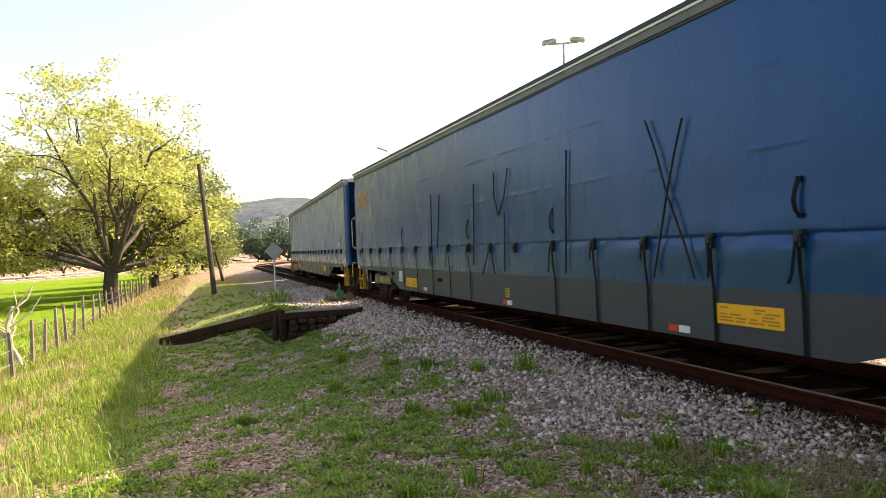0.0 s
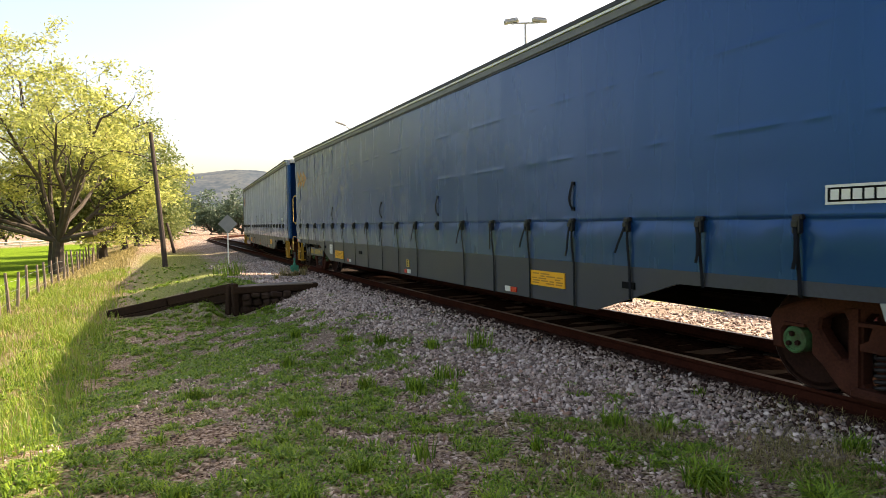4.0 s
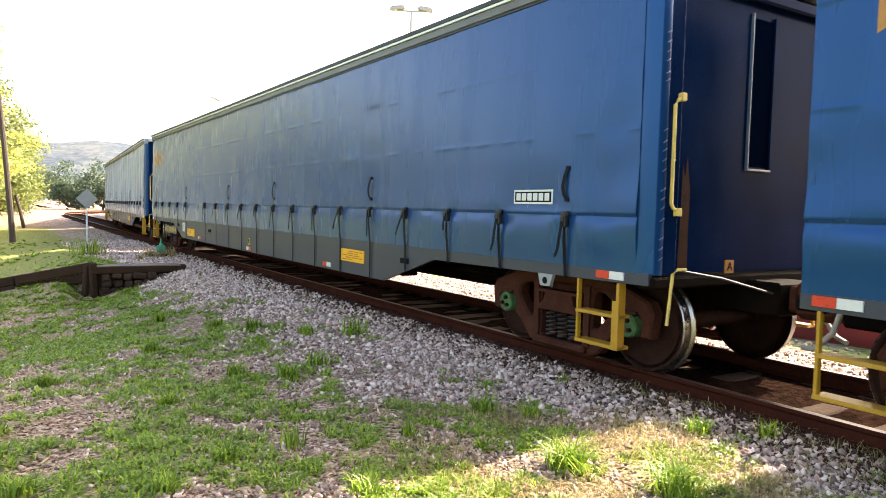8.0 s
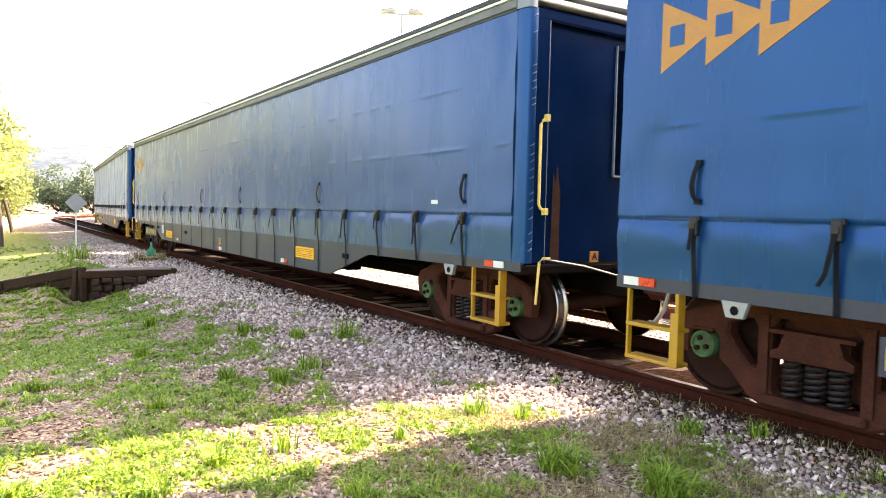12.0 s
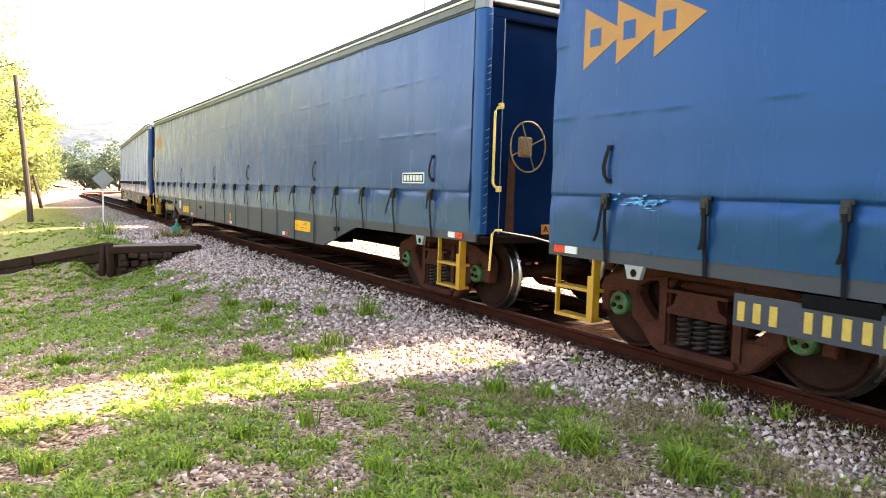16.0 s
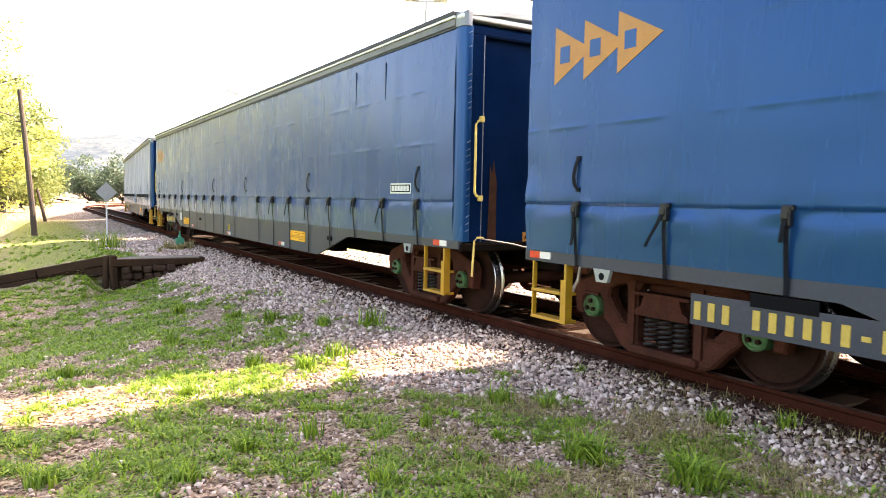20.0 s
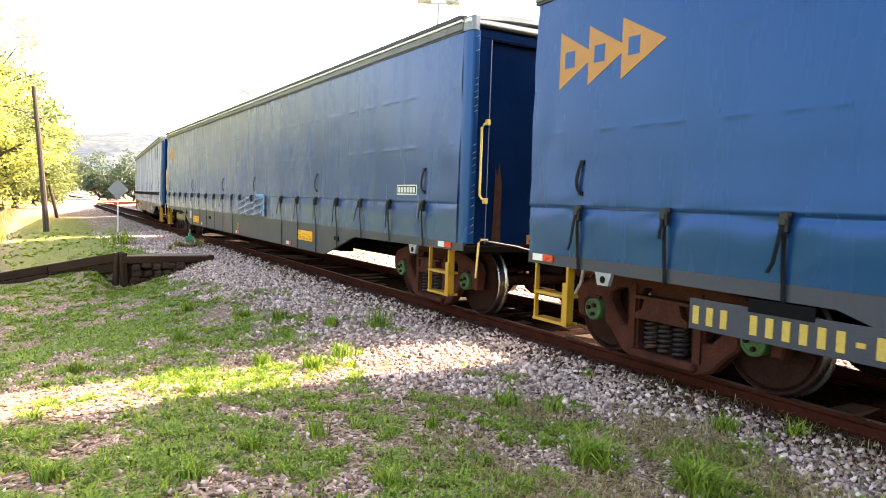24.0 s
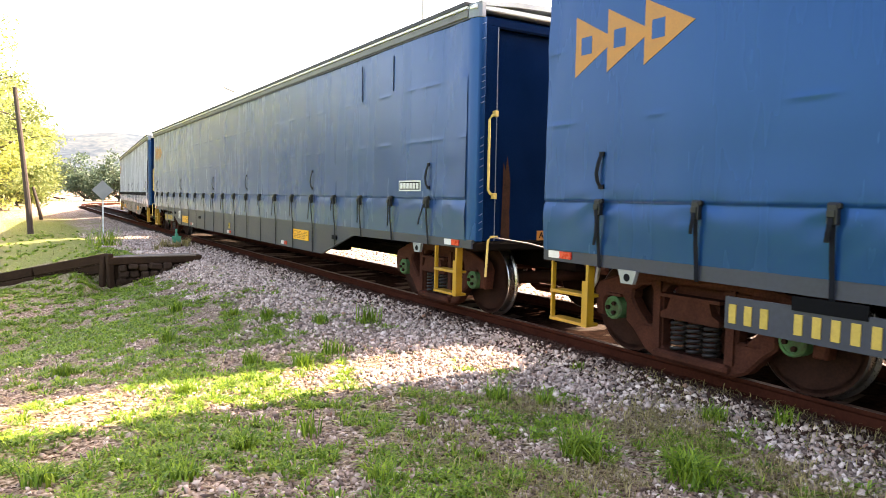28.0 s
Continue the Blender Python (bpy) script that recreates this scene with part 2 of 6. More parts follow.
# ---- mesh tools ----
class Build:
    """Collects vertices and faces of one mesh; mi is the material slot of the faces to come."""

    def __init__(self):
        self.v, self.f, self.m, self.mi = [], [], [], 0

    def add(self, verts, faces):
        k = len(self.v)
        self.v += [tuple(p) for p in verts]
        self.f += [tuple(i + k for i in q) for q in faces]
        self.m += [self.mi] * len(faces)
        return self

    def box(self, x0, x1, y0, y1, z0, z1, c=0.0):
        """A block with chamfered edges."""
        if c <= 0:
            vs = [(x, y, z) for x in (x0, x1) for y in (y0, y1) for z in (z0, z1)]
            return self.add(vs, [(0, 1, 3, 2), (4, 6, 7, 5), (0, 4, 5, 1), (2, 3, 7, 6), (0, 2, 6, 4), (1, 5, 7, 3)])
        b = bmesh.new()
        bmesh.ops.create_cube(b, size=1, matrix=Matrix.LocRotScale(((x0 + x1) / 2, (y0 + y1) / 2, (z0 + z1) / 2), None, (abs(x1 - x0), abs(y1 - y0), abs(z1 - z0))))
        bmesh.ops.bevel(b, geom=b.edges[:], offset=c, segments=1, affect="EDGES")
        b.verts.index_update()
        self.add([v.co[:] for v in b.verts], [[v.index for v in f.verts] for f in b.faces])
        b.free()
        return self

    def tube(self, pts, r, n=8, close=True):
        """A round bar along a line; r is one radius or one for each point."""
        pts = [Vector(p) for p in pts]
        rs = r if isinstance(r, (list, tuple)) else [r] * len(pts)
        k, vs, fs = len(pts), [], []
        for i, p in enumerate(pts):
            d = (pts[min(i + 1, k - 1)] - pts[max(i - 1, 0)]).normalized()
            up = Vector((0, 0, 1)) if abs(d.z) < 0.9 else Vector((1, 0, 0))
            a = d.cross(up).normalized()
            b = d.cross(a)
            vs += [p + (a * math.cos(2 * math.pi * j / n) + b * math.sin(2 * math.pi * j / n)) * rs[i] for j in range(n)]
        for i in range(k - 1):
            for j in range(n):
                q = (j + 1) % n
                fs.append((i * n + j, i * n + q, i * n + n + q, i * n + n + j))
        if close:
            fs += [tuple(range(n - 1, -1, -1)), tuple(range((k - 1) * n, k * n))]
        return self.add(vs, fs)

    def lathe(self, prof, n=32, close=True):
        """Turns a profile of (x, radius) about the x axis."""
        vs = [(x, r * math.cos(2 * math.pi * j / n), r * math.sin(2 * math.pi * j / n)) for x, r in prof for j in range(n)]
        fs = [(i * n + j, i * n + (j + 1) % n, i * n + n + (j + 1) % n, i * n + n + j) for i in range(len(prof) - 1) for j in range(n)]
        if close:
            fs += [tuple(range(n - 1, -1, -1)), tuple(range((len(prof) - 1) * n, len(prof) * n))]
        return self.add(vs, fs)

    def prism(self, poly, x0, x1):
        """A convex (y, z) outline drawn out from x0 to x1."""
        n = len(poly)
        vs = [(x0, y, z) for y, z in poly] + [(x1, y, z) for y, z in poly]
        fs = [tuple(range(n)), tuple(range(2 * n - 1, n - 1, -1))] + [(i, i + n, (i + 1) % n + n, (i + 1) % n) for i in range(n)]
        return self.add(vs, fs)

    def mesh(self, name, mats, smooth=False):
        me = bpy.data.meshes.new(name)
        me.from_pydata(self.v, [], self.f)
        for m in mats if isinstance(mats, (list, tuple)) else [mats]:
            me.materials.append(m)
        me.polygons.foreach_set("material_index", self.m)
        if smooth:
            me.polygons.foreach_set("use_smooth", [True] * len(self.f))
            me.set_sharp_from_angle(angle=radians(35))
        me.update()
        return me


def part(name, data, material=None, parent=None, label="", at=None, smooth=False):
    """One mesh object under a thing or a part."""
    me = data.mesh(name, material, smooth) if isinstance(data, Build) else data
    ob = new(name, me)
    if parent is not None:
        ob.parent = parent
    if at is not None:
        ob.matrix_basis = at
    return tagged(ob, label)


def soup(name, verts, faces, material, attrs=None, smooth=False):
    """A mesh from arrays: vertices n x 3 and faces of equal size m x k."""
    me = bpy.data.meshes.new(name)
    verts, faces = np.asarray(verts, np.float32), np.asarray(faces, np.int32)
    m, k = faces.shape
    me.vertices.add(len(verts))
    me.vertices.foreach_set("co", verts.ravel())
    me.loops.add(m * k)
    me.loops.foreach_set("vertex_index", faces.ravel())
    me.polygons.add(m)
    me.polygons.foreach_set("loop_start", np.arange(0, m * k, k, dtype=np.int32))
    me.polygons.foreach_set("loop_total", np.full(m, k, np.int32))
    if smooth:
        me.polygons.foreach_set("use_smooth", np.ones(m, bool))
    for key, val in (attrs or {}).items():
        a = me.attributes.new(key, "FLOAT", "POINT")
        a.data.foreach_set("value", np.asarray(val, np.float32).ravel())
    me.materials.append(material)
    me.update(calc_edges=True)
    me.validate()
    return me


def value_noise(x, y, seed=0, size=1.0):
    """Smooth random field between 0 and 1."""
    rng = np.random.RandomState(seed)
    tab = rng.rand(256, 256)
    u, v = np.asarray(x) / size + 1000.0, np.asarray(y) / size + 1000.0
    i, j = np.floor(u).astype(int), np.floor(v).astype(int)
    a, b = u - i, v - j
    a, b = a * a * (3 - 2 * a), b * b * (3 - 2 * b)
    g = lambda p, q: tab[p % 256, q % 256]
    return (g(i, j) * (1 - a) + g(i + 1, j) * a) * (1 - b) + (g(i, j + 1) * (1 - a) + g(i + 1, j + 1) * a) * b


def step(a, b, x):
    t = np.clip((np.asarray(x, float) - a) / (b - a), 0, 1)
    return t * t * (3 - 2 * t)


# ---- the line of the track ----
LAT, GAUGE = 6.21, 0.835
_ds = 0.25
_S = np.arange(-60, 260, _ds)
_I0 = int(60 / _ds)


def line(bend):
    """Plan of a track from its curvature along the way: x, y and heading, straight ahead at s = 0."""
    th = np.cumsum(bend) * _ds
    th = th - th[_I0]
    x, y = np.cumsum(-np.sin(th)) * _ds, np.cumsum(np.cos(th)) * _ds
    return x - x[_I0] + LAT, y - y[_I0], th


# the main line bends gently away beyond the points; a siding runs straight on and turns later
MAIN = line(np.interp(_S, [18, 30, 200], [-0.00005, -0.0042, -0.0046]))
SIDING = line(np.interp(_S, [60, 76, 98, 200], [-0.00026, -0.00026, -0.02, -0.02]))


def on_track(s, way=MAIN):
    """Place and heading (radians, left of y) at s metres along a line."""
    return tuple(float(np.interp(s, _S, a)) for a in way)


def off_track(x, y):
    """Distance of points from the middle of the nearer line."""
    x, y = np.asarray(x, float), np.asarray(y, float)
    n = int(160 / _ds)
    d = np.minimum(np.abs(x - np.interp(y, MAIN[1][:n], MAIN[0][:n])), np.abs(x - np.interp(y, SIDING[1][:n], SIDING[0][:n])))
    far = (y > 60) & (y < 170) & (np.abs(x) < 150)
    if far.any():
        px, py = x[far], y[far]
        sel = slice(int(110 / _ds), None, 8)
        d[far] = np.minimum(*[np.min(np.hypot(px[:, None] - w[0][None, sel], py[:, None] - w[1][None, sel]), axis=1) for w in (MAIN, SIDING)])
    return d


# ---- ground ----
WALL_A, WALL_B, WALL_C = (-1.05, 20.4), (2.03, 18.6), (3.7, 18.75)


def wall_y(x):
    return np.interp(x, [-8, WALL_A[0], WALL_B[0], WALL_C[0], 9], [22.5, WALL_A[1], WALL_B[1], WALL_C[1], 18.6])


def ground_z(x, y):
    x, y = np.asarray(x, float), np.asarray(y, float)
    fall = np.interp(x, [-1.5, 0.0, 1.4, 3.0, 4.0, 5.0], [1.25, 1.0, 0.58, 0.30, 0.18, 0.05])
    front = np.maximum(-0.12 - np.clip((y - 6.0) / 7.8, 0, 1.45) * fall - 0.04 * step(8, 5, y), -0.85)
    crest = np.interp(x, [-1.05, 1.95, 2.4, 3.8, 5.0], [-0.70, 0.0, -0.08, -0.14, -0.16])
    away = y - wall_y(x)
    s = step(0, 18, away)
    back = (crest - 0.02) * (1 - s) - 0.36 * s
    berm = crest - 0.27 + 0.28 * np.minimum(away, 0) - 0.45 * step(1.3, 1.9, x)
    front = np.maximum(front, np.where(x < 2.0, berm, -9.0))
    wide = 0.05 + 2.5 * step(-0.9, -3.5, x)
    t = step(-1, 1, (y - wall_y(x) - 0.17) / wide)
    z = front * (1 - t) + back * t
    left = step(-0.6, -5.0, x)
    z = z * (1 - left) + -1.15 * left
    z = z - 0.5 * step(-6, -30, x)
    d = off_track(x, y)
    bed = step(3.4, 1.75, d)
    z = z * (1 - bed) + -0.2 * bed
    z = z - 0.075 * bed * step(22, 28, y)
    z = z + bed * ((0.032 + 0.05 * (value_noise(x, y, 15, 0.5) - 0.5)) * step(1.0, 0.7, d) + 0.06 * step(0.7, 0.95, d) * step(1.5, 1.2, d))
    right = step(9.2, 9.7, x) * step(90, 60, y)
    z = z * (1 - right) + -0.25 * right
    near = step(60, 30, np.hypot(x, y))
    z = z + near * (0.07 * (value_noise(x, y, 3, 0.9) - 0.5) + 0.03 * (value_noise(x, y, 4, 0.25) - 0.5)) * (1 - 0.6 * bed)
    return z + 2.0 * step(200, 900, np.hypot(x, y))


def ballast(x, y):
    d = off_track(x, y)
    e = np.interp(y, [2.4, 3.8, 5.6, 8.0, 14.0, 19.0, 22.0, 28.0, 40.0, 60.0], [1.5, 1.85, 3.15, 3.3, 3.1, 3.2, 3.5, 3.5, 3.4, 3.4]) + 0.8 * (value_noise(x, y, 7, 1.1) - 0.5) + 0.7 * (value_noise(x, y, 8, 0.35) - 0.5)
    yard = step(6.0, 6.4, x) * step(10.6, 10.2, x) * step(60, 40, y) * (1 - 0.75 * step(8.3, 9.0, x) * step(0.35, 0.6, value_noise(x, y, 16, 0.6)))
    return np.maximum(yard, step(e + 0.45, e - 0.45, d)) * (1 - 0.55 * step(0.55, 0.8, value_noise(x, y, 9, 0.8)) * step(1.7, 2.2, d))


def cover(x, y):
    """How thick the short grass stands, 0 to 1."""
    n = 0.30 * value_noise(x, y, 11, 1.3) + 0.42 * value_noise(x, y, 12, 0.45) + 0.28 * value_noise(x, y, 13, 0.14)
    c = step(0.43, 0.60, n + 0.09 * step(6, 10, y) - 0.06 * step(1.2, 2.8, x) + 0.03 * step(2.2, 0.6, x) * step(11, 7, y) + 0.25 * step(2.2, 0.4, wall_y(x) - y) * step(2.0, 1.4, x))
    back = step(0.0, 0.6, y - wall_y(x)) * step(-1.6, -0.6, x)
    return c * (1 - 0.5 * back) * (1 - ballast(x, y))


def build_ground():
    def axis(cuts):
        return np.unique(np.concatenate([np.arange(a, b, s) for a, b, s in cuts]))
    xs = axis([(-3000, -300, 300), (-300, -60, 20), (-60, -12, 2), (-12, 12, 0.16), (12, 60, 2), (60, 300, 20), (300, 3001, 300)])
    ys = axis([(-600, -40, 80), (-40, -2, 2), (-2, 22, 0.16), (22, 60, 0.5), (60, 170, 2), (170, 500, 30), (500, 4001, 350)])
    gx, gy = np.meshgrid(xs, ys)
    gx, gy = gx.ravel(), gy.ravel()
    z = ground_z(gx, gy)
    n, m = len(xs), len(ys)
    i, j = np.meshgrid(np.arange(n - 1), np.arange(m - 1))
    a = (j * n + i).ravel()
    faces = np.stack([a, a + 1, a + n + 1, a + n], 1)
    field = step(-4.0, -5.5, gx) * (1 - step(120, 140, np.hypot(gx, gy)))
    dry = step(-0.4, -1.8, gx) * step(-5.2, -4.2, gx) * (0.35 + 0.65 * step(22, 34, gy)) + 0.7 * step(60, 100, gy) * step(-3.5, -0.5, gx) * step(3.0, 1.0, gx)
    # last mask: track bed, oil-stained and also darkened for the shade under the train
    me = soup("ground", np.stack([gx, gy, z], 1), faces, GROUND, {"ballast": ballast(gx, gy), "green": np.maximum(0.8 * step(8.3, 9.0, gx) * step(11.0, 10.2, gx) * step(40, 30, gy) * step(0.35, 0.6, value_noise(gx, gy, 16, 0.6)), np.maximum(np.maximum(cover(gx, gy) * 0.25, 0.6 * step(0.2, 0.8, gy - wall_y(gx)) * step(-1.2, 0.2, gx)) * step(60, 45, gy), field)), "dry": dry, "oily_shade": step(1.2, 0.95, off_track(gx, gy) + 0.35 * (value_noise(gx, gy, 14, 0.4) - 0.5))}, True)
    return tagged(new("ground", me), "uneven earth with grass, dirt and pale track ballast", "ground", kind="structure")


def ground_material():
    m = bpy.data.materials.new("earth_and_ballast")
    m.use_nodes = True
    nt = m.node_tree
    b = nt.nodes["Principled BSDF"]
    co = nt.nodes.new("ShaderNodeTexCoord")

    def noise_node(s, d=6.0):
        n = nt.nodes.new("ShaderNodeTexNoise")
        n.inputs["Scale"].default_value, n.inputs["Detail"].default_value = s, d
        nt.links.new(co.outputs["Object"], n.inputs["Vector"])
        return n.outputs["Fac"]

    def ramp(src, *stops):
        r = nt.nodes.new("ShaderNodeValToRGB")
        while len(r.color_ramp.elements) < len(stops):
            r.color_ramp.elements.new(0.5)
        for e, (p, c) in zip(r.color_ramp.elements, stops):
            e.position, e.color = p, (*c, 1)
        nt.links.new(src, r.inputs["Fac"])
        return r.outputs["Color"]

    def mix(f, a, c):
        x = nt.nodes.new("ShaderNodeMix")
        x.data_type = "RGBA"
        nt.links.new(f, x.inputs["Factor"])
        nt.links.new(a, x.inputs["A"])
        nt.links.new(c, x.inputs["B"])
        return x.outputs["Result"]

    def attr(name):
        a = nt.nodes.new("ShaderNodeAttribute")
        a.attribute_name = name
        return a.outputs["Fac"]

    fine = noise_node(28.0, 8.0)
    earth = ramp(fine, (0.34, (0.035, 0.022, 0.014)), (0.45, (0.17, 0.112, 0.078)), (0.56, (0.36, 0.262, 0.196)), (0.70, (0.56, 0.46, 0.385)))
    vor = nt.nodes.new("ShaderNodeTexVoronoi")
    vor.inputs["Scale"].default_value = 22.0
    nt.links.new(co.outputs["Object"], vor.inputs["Vector"])
    sep = nt.nodes.new("ShaderNodeSeparateColor")
    nt.links.new(vor.outputs["Color"], sep.inputs[0])
    stone = ramp(sep.outputs[0], (0.0, (0.03, 0.021, 0.017)), (0.4, (0.21, 0.157, 0.13)), (0.8, (0.48, 0.385, 0.325)))
    lawn = ramp(noise_node(9.0, 8.0), (0.3, (0.07, 0.12, 0.015)), (0.55, (0.14, 0.22, 0.022)), (0.75, (0.22, 0.29, 0.04)))
    hay = ramp(noise_node(5.0, 8.0), (0.3, (0.16, 0.125, 0.055)), (0.7, (0.32, 0.25, 0.12)))
    c = mix(attr("green"), earth, lawn)
    c = mix(attr("dry"), c, hay)
    c = mix(attr("ballast"), c, stone)
    # near-black bed: oil-stained soil with the shade under the wagons painted in
    c = mix(attr("oily_shade"), c, ramp(noise_node(14.0, 8.0), (0.35, (0.006, 0.0035, 0.0026)), (0.7, (0.022, 0.012, 0.009))))
    nt.links.new(c, b.inputs["Base Color"])
    b.inputs["Roughness"].default_value = 0.95
    b.inputs["Specular IOR Level"].default_value = 0.0
    bp = nt.nodes.new("ShaderNodeBump")
    bp.inputs["Strength"].default_value, bp.inputs["Distance"].default_value = 0.8, 0.03
    nt.links.new(fine, bp.inputs["Height"])
    nt.links.new(bp.outputs["Normal"], b.inputs["Normal"])
    return m


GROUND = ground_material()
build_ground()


# ---- the track ----
def sweep_rail(side, way=MAIN, s0=-40.0, s1=180.0):
    prof = [(-0.036, 0.0), (0.036, 0.0), (0.036, -0.03), (0.012, -0.05), (0.012, -0.12), (0.07, -0.14), (0.07, -0.155), (-0.07, -0.155), (-0.07, -0.14), (-0.012, -0.12), (-0.012, -0.05), (-0.036, -0.03)]
    ss = np.arange(s0, s1, 1.5)
    b, n = Build(), len(prof)
    vs, fs = [], []
    for s in ss:
        x, y, th = on_track(s, way)
        c, d = math.cos(th), math.sin(th)
        vs += [(x + c * (side + p), y + d * (side + p), z) for p, z in prof]
    for i in range(len(ss) - 1):
        for j in range(n):
            b.mi = 1 if j == 0 else 0
            q = (j + 1) % n
            b.f.append((i * n + j, i * n + n + j, i * n + n + q, i * n + q))
            b.m.append(b.mi)
    b.v = vs
    return b


def build_track():
    track = tagged(new("railway_track"), "rusty broad gauge rails on old wooden sleepers", "railway track", kind="structure")
    for side in (-GAUGE, GAUGE):
        part("rail", sweep_rail(side), [RAIL_RUST, RAILHEAD], track, "rusty rail with a worn bright running edge")
        part("siding_rail", sweep_rail(side, SIDING, 23.0 if side < 0 else 30.0, 150.0), [RAIL_RUST, RAILHEAD], track, "rusty rail of the siding")
    rng = random.Random(5)
    kinds = []
    for i in range(4):
        b = Build()
        b.box(-1.06, 1.06, -0.12 - 0.01 * i, 0.12, -0.31, -0.155 - 0.004 * i, 0.015)
        b.box(-GAUGE - 0.17, -GAUGE + 0.17, -0.08, 0.08, -0.16 - 0.004 * i, -0.148, 0)
        b.box(GAUGE - 0.17, GAUGE + 0.17, -0.08, 0.08, -0.16 - 0.004 * i, -0.148, 0)
        kinds.append(b.mesh("sleeper", SLEEPER))
    s = -6.0
    while s < 84:
        x, y, th = on_track(s)
        part("sleeper", rng.choice(kinds), None, track, at=pose(x + rng.uniform(-0.04, 0.04), y, rng.uniform(-0.008, 0.0), 0, 0, math.degrees(th) + rng.uniform(-1.5, 1.5)))
        if s > 30:
            x, y, th = on_track(s, SIDING)
            part("sleeper", rng.choice(kinds), None, track, at=pose(x, y, -0.012, 0, 0, math.degrees(th) + rng.uniform(-1.5, 1.5)))
        s += 0.58 + rng.uniform(-0.03, 0.03)


build_track()

# ---- the train ----
LB, PITCH, HW = 22.12, 23.383, 1.565
STRAP_U = [0.845 + 1.0653 * k + 0.14 * math.sin(math.pi * k / 19) for k in range(20)]
BOGIE_U = 1.56
Z_TOP, Z_HEM = 3.63, 1.01
U_LEAD = LB - 0.17  # where the side turns the leading corner


def yy(u):
    """Place along the wagon, from its trailing end, in the wagon's own space."""
    return LB / 2 - u


def skirt_z(u):
    return float(np.interp(u, [0, 3.4, 4.66, LB - 4.82, LB - 3.47, LB], [0.90, 0.88, 0.485, 0.485, 0.88, 0.91]))


_cache = {}


def shared(key, make):
    if key not in _cache:
        _cache[key] = make()
    return _cache[key]


def curtain_mesh(seed, side):
    """Hanging tarpaulin with welded seams, slack folds and a bulging hem."""
    us = np.linspace(0.04, U_LEAD, 290)
    zs = np.array([Z_HEM, 1.04, 1.09, 1.16, 1.25, 1.34, 1.41, 1.455, 1.48, 1.492, 1.5, 1.508, 1.53, 1.57, 1.64, 1.77, 1.95, 2.1, 2.19, 2.225, 2.235, 2.25, 2.26, 2.30, 2.45, 2.7, 2.89, 2.925, 2.935, 2.95, 2.96, 3.0, 3.15, 3.33, 3.50, Z_TOP])
    U, Z = np.meshgrid(us, zs)
    r = np.random.RandomState(seed)
    out = 0.012 * np.sin(np.pi * (Z - Z_HEM) / (Z_TOP - Z_HEM)) + 0.018 * (value_noise(U, Z, seed + 20, 2.3) - 0.5) + 0.010 * (value_noise(U, Z * 0.35, seed + 21, 0.6) - 0.5)
    lower = np.interp(Z, [1.01, 1.1, 1.25, 1.36, 1.45, 1.49, 1.508, 1.62, 1.77], [0.0, 0.002, 0.010, 0.014, 0.004, -0.005, 0.012, 0.010, 0.0])
    near = np.min(np.abs(U[..., None] - np.array(STRAP_U)), axis=-1)
    pinch = np.exp(-(near / 0.10) ** 2)
    out += lower * (1 - 0.55 * pinch) * (0.7 + 0.6 * value_noise(U, Z * 0, seed + 22, 0.8))
    out += 0.008 * np.exp(-((Z - 1.42) / 0.09) ** 2) * (value_noise(U, Z * 3, seed + 23, 0.18) - 0.5) * 2
    out += 0.026 * np.exp(-((near - 0.13) / 0.14) ** 2) * np.exp(-((Z - 1.36) / 0.14) ** 2) * (value_noise(U * 1.0 + Z * 0.8, Z * 2.2 - U * 0.6, seed + 26, 0.11) - 0.5) * 2
    dash = step(0.5, 0.65, value_noise(U, Z * 0, seed + 25, 0.16))
    out += 0.0024 * dash * (np.where((Z > 2.23) & (Z < 2.255), 1, 0) + np.where((Z > 2.93) & (Z < 2.955), 1, 0))
    end = np.minimum(step(0.06, 0.35, U), step(LB - 0.06, LB - 0.35, U))
    crease = np.minimum(step(1.3, 0.2, U) + step(LB - 1.3, LB - 0.2, U), 1)
    out += 0.022 * crease * (value_noise(U * 0.9 + Z * 0.5, Z - U * 0.4, seed + 27, 0.22) - 0.5) * step(0.35, 0.7, value_noise(U, Z, seed + 28, 0.8))
    out += 0.02 * (1 - end) * (value_noise(U * 0, Z, seed + 24, 0.3) - 0.5)
    for _ in range(2):
        u0, z0 = r.uniform(2, LB - 2), r.uniform(1.9, 3.0)
        out += 0.006 * np.exp(-((U - u0) / 0.28) ** 2) * np.sin((Z - z0) * 22) * np.exp(-((Z - z0) / 0.8) ** 2)
    for u0, u1, z0, z1 in ((0.35, 1.9, 2.6, 3.3), (LB - 1.9, LB - 1.2, 1.56, 1.77)):
        flat = step(u0 - 0.15, u0, U) * step(u1 + 0.15, u1, U) * step(z0 - 0.1, z0, Z) * step(z1 + 0.1, z1, Z)
        out = out * (1 - flat) + 0.012 * flat
    x = side * (HW + out)
    n, m = len(us), len(zs)
    i, j = np.meshgrid(np.arange(n - 1), np.arange(m - 1))
    a = (j * n + i).ravel()
    f = np.stack([a, a + 1, a + n + 1, a + n], 1)
    if side > 0:
        f = f[:, ::-1]
    return soup("curtain", np.stack([x.ravel(), yy(U).ravel(), Z.ravel()], 1), f, TARP, None, True)


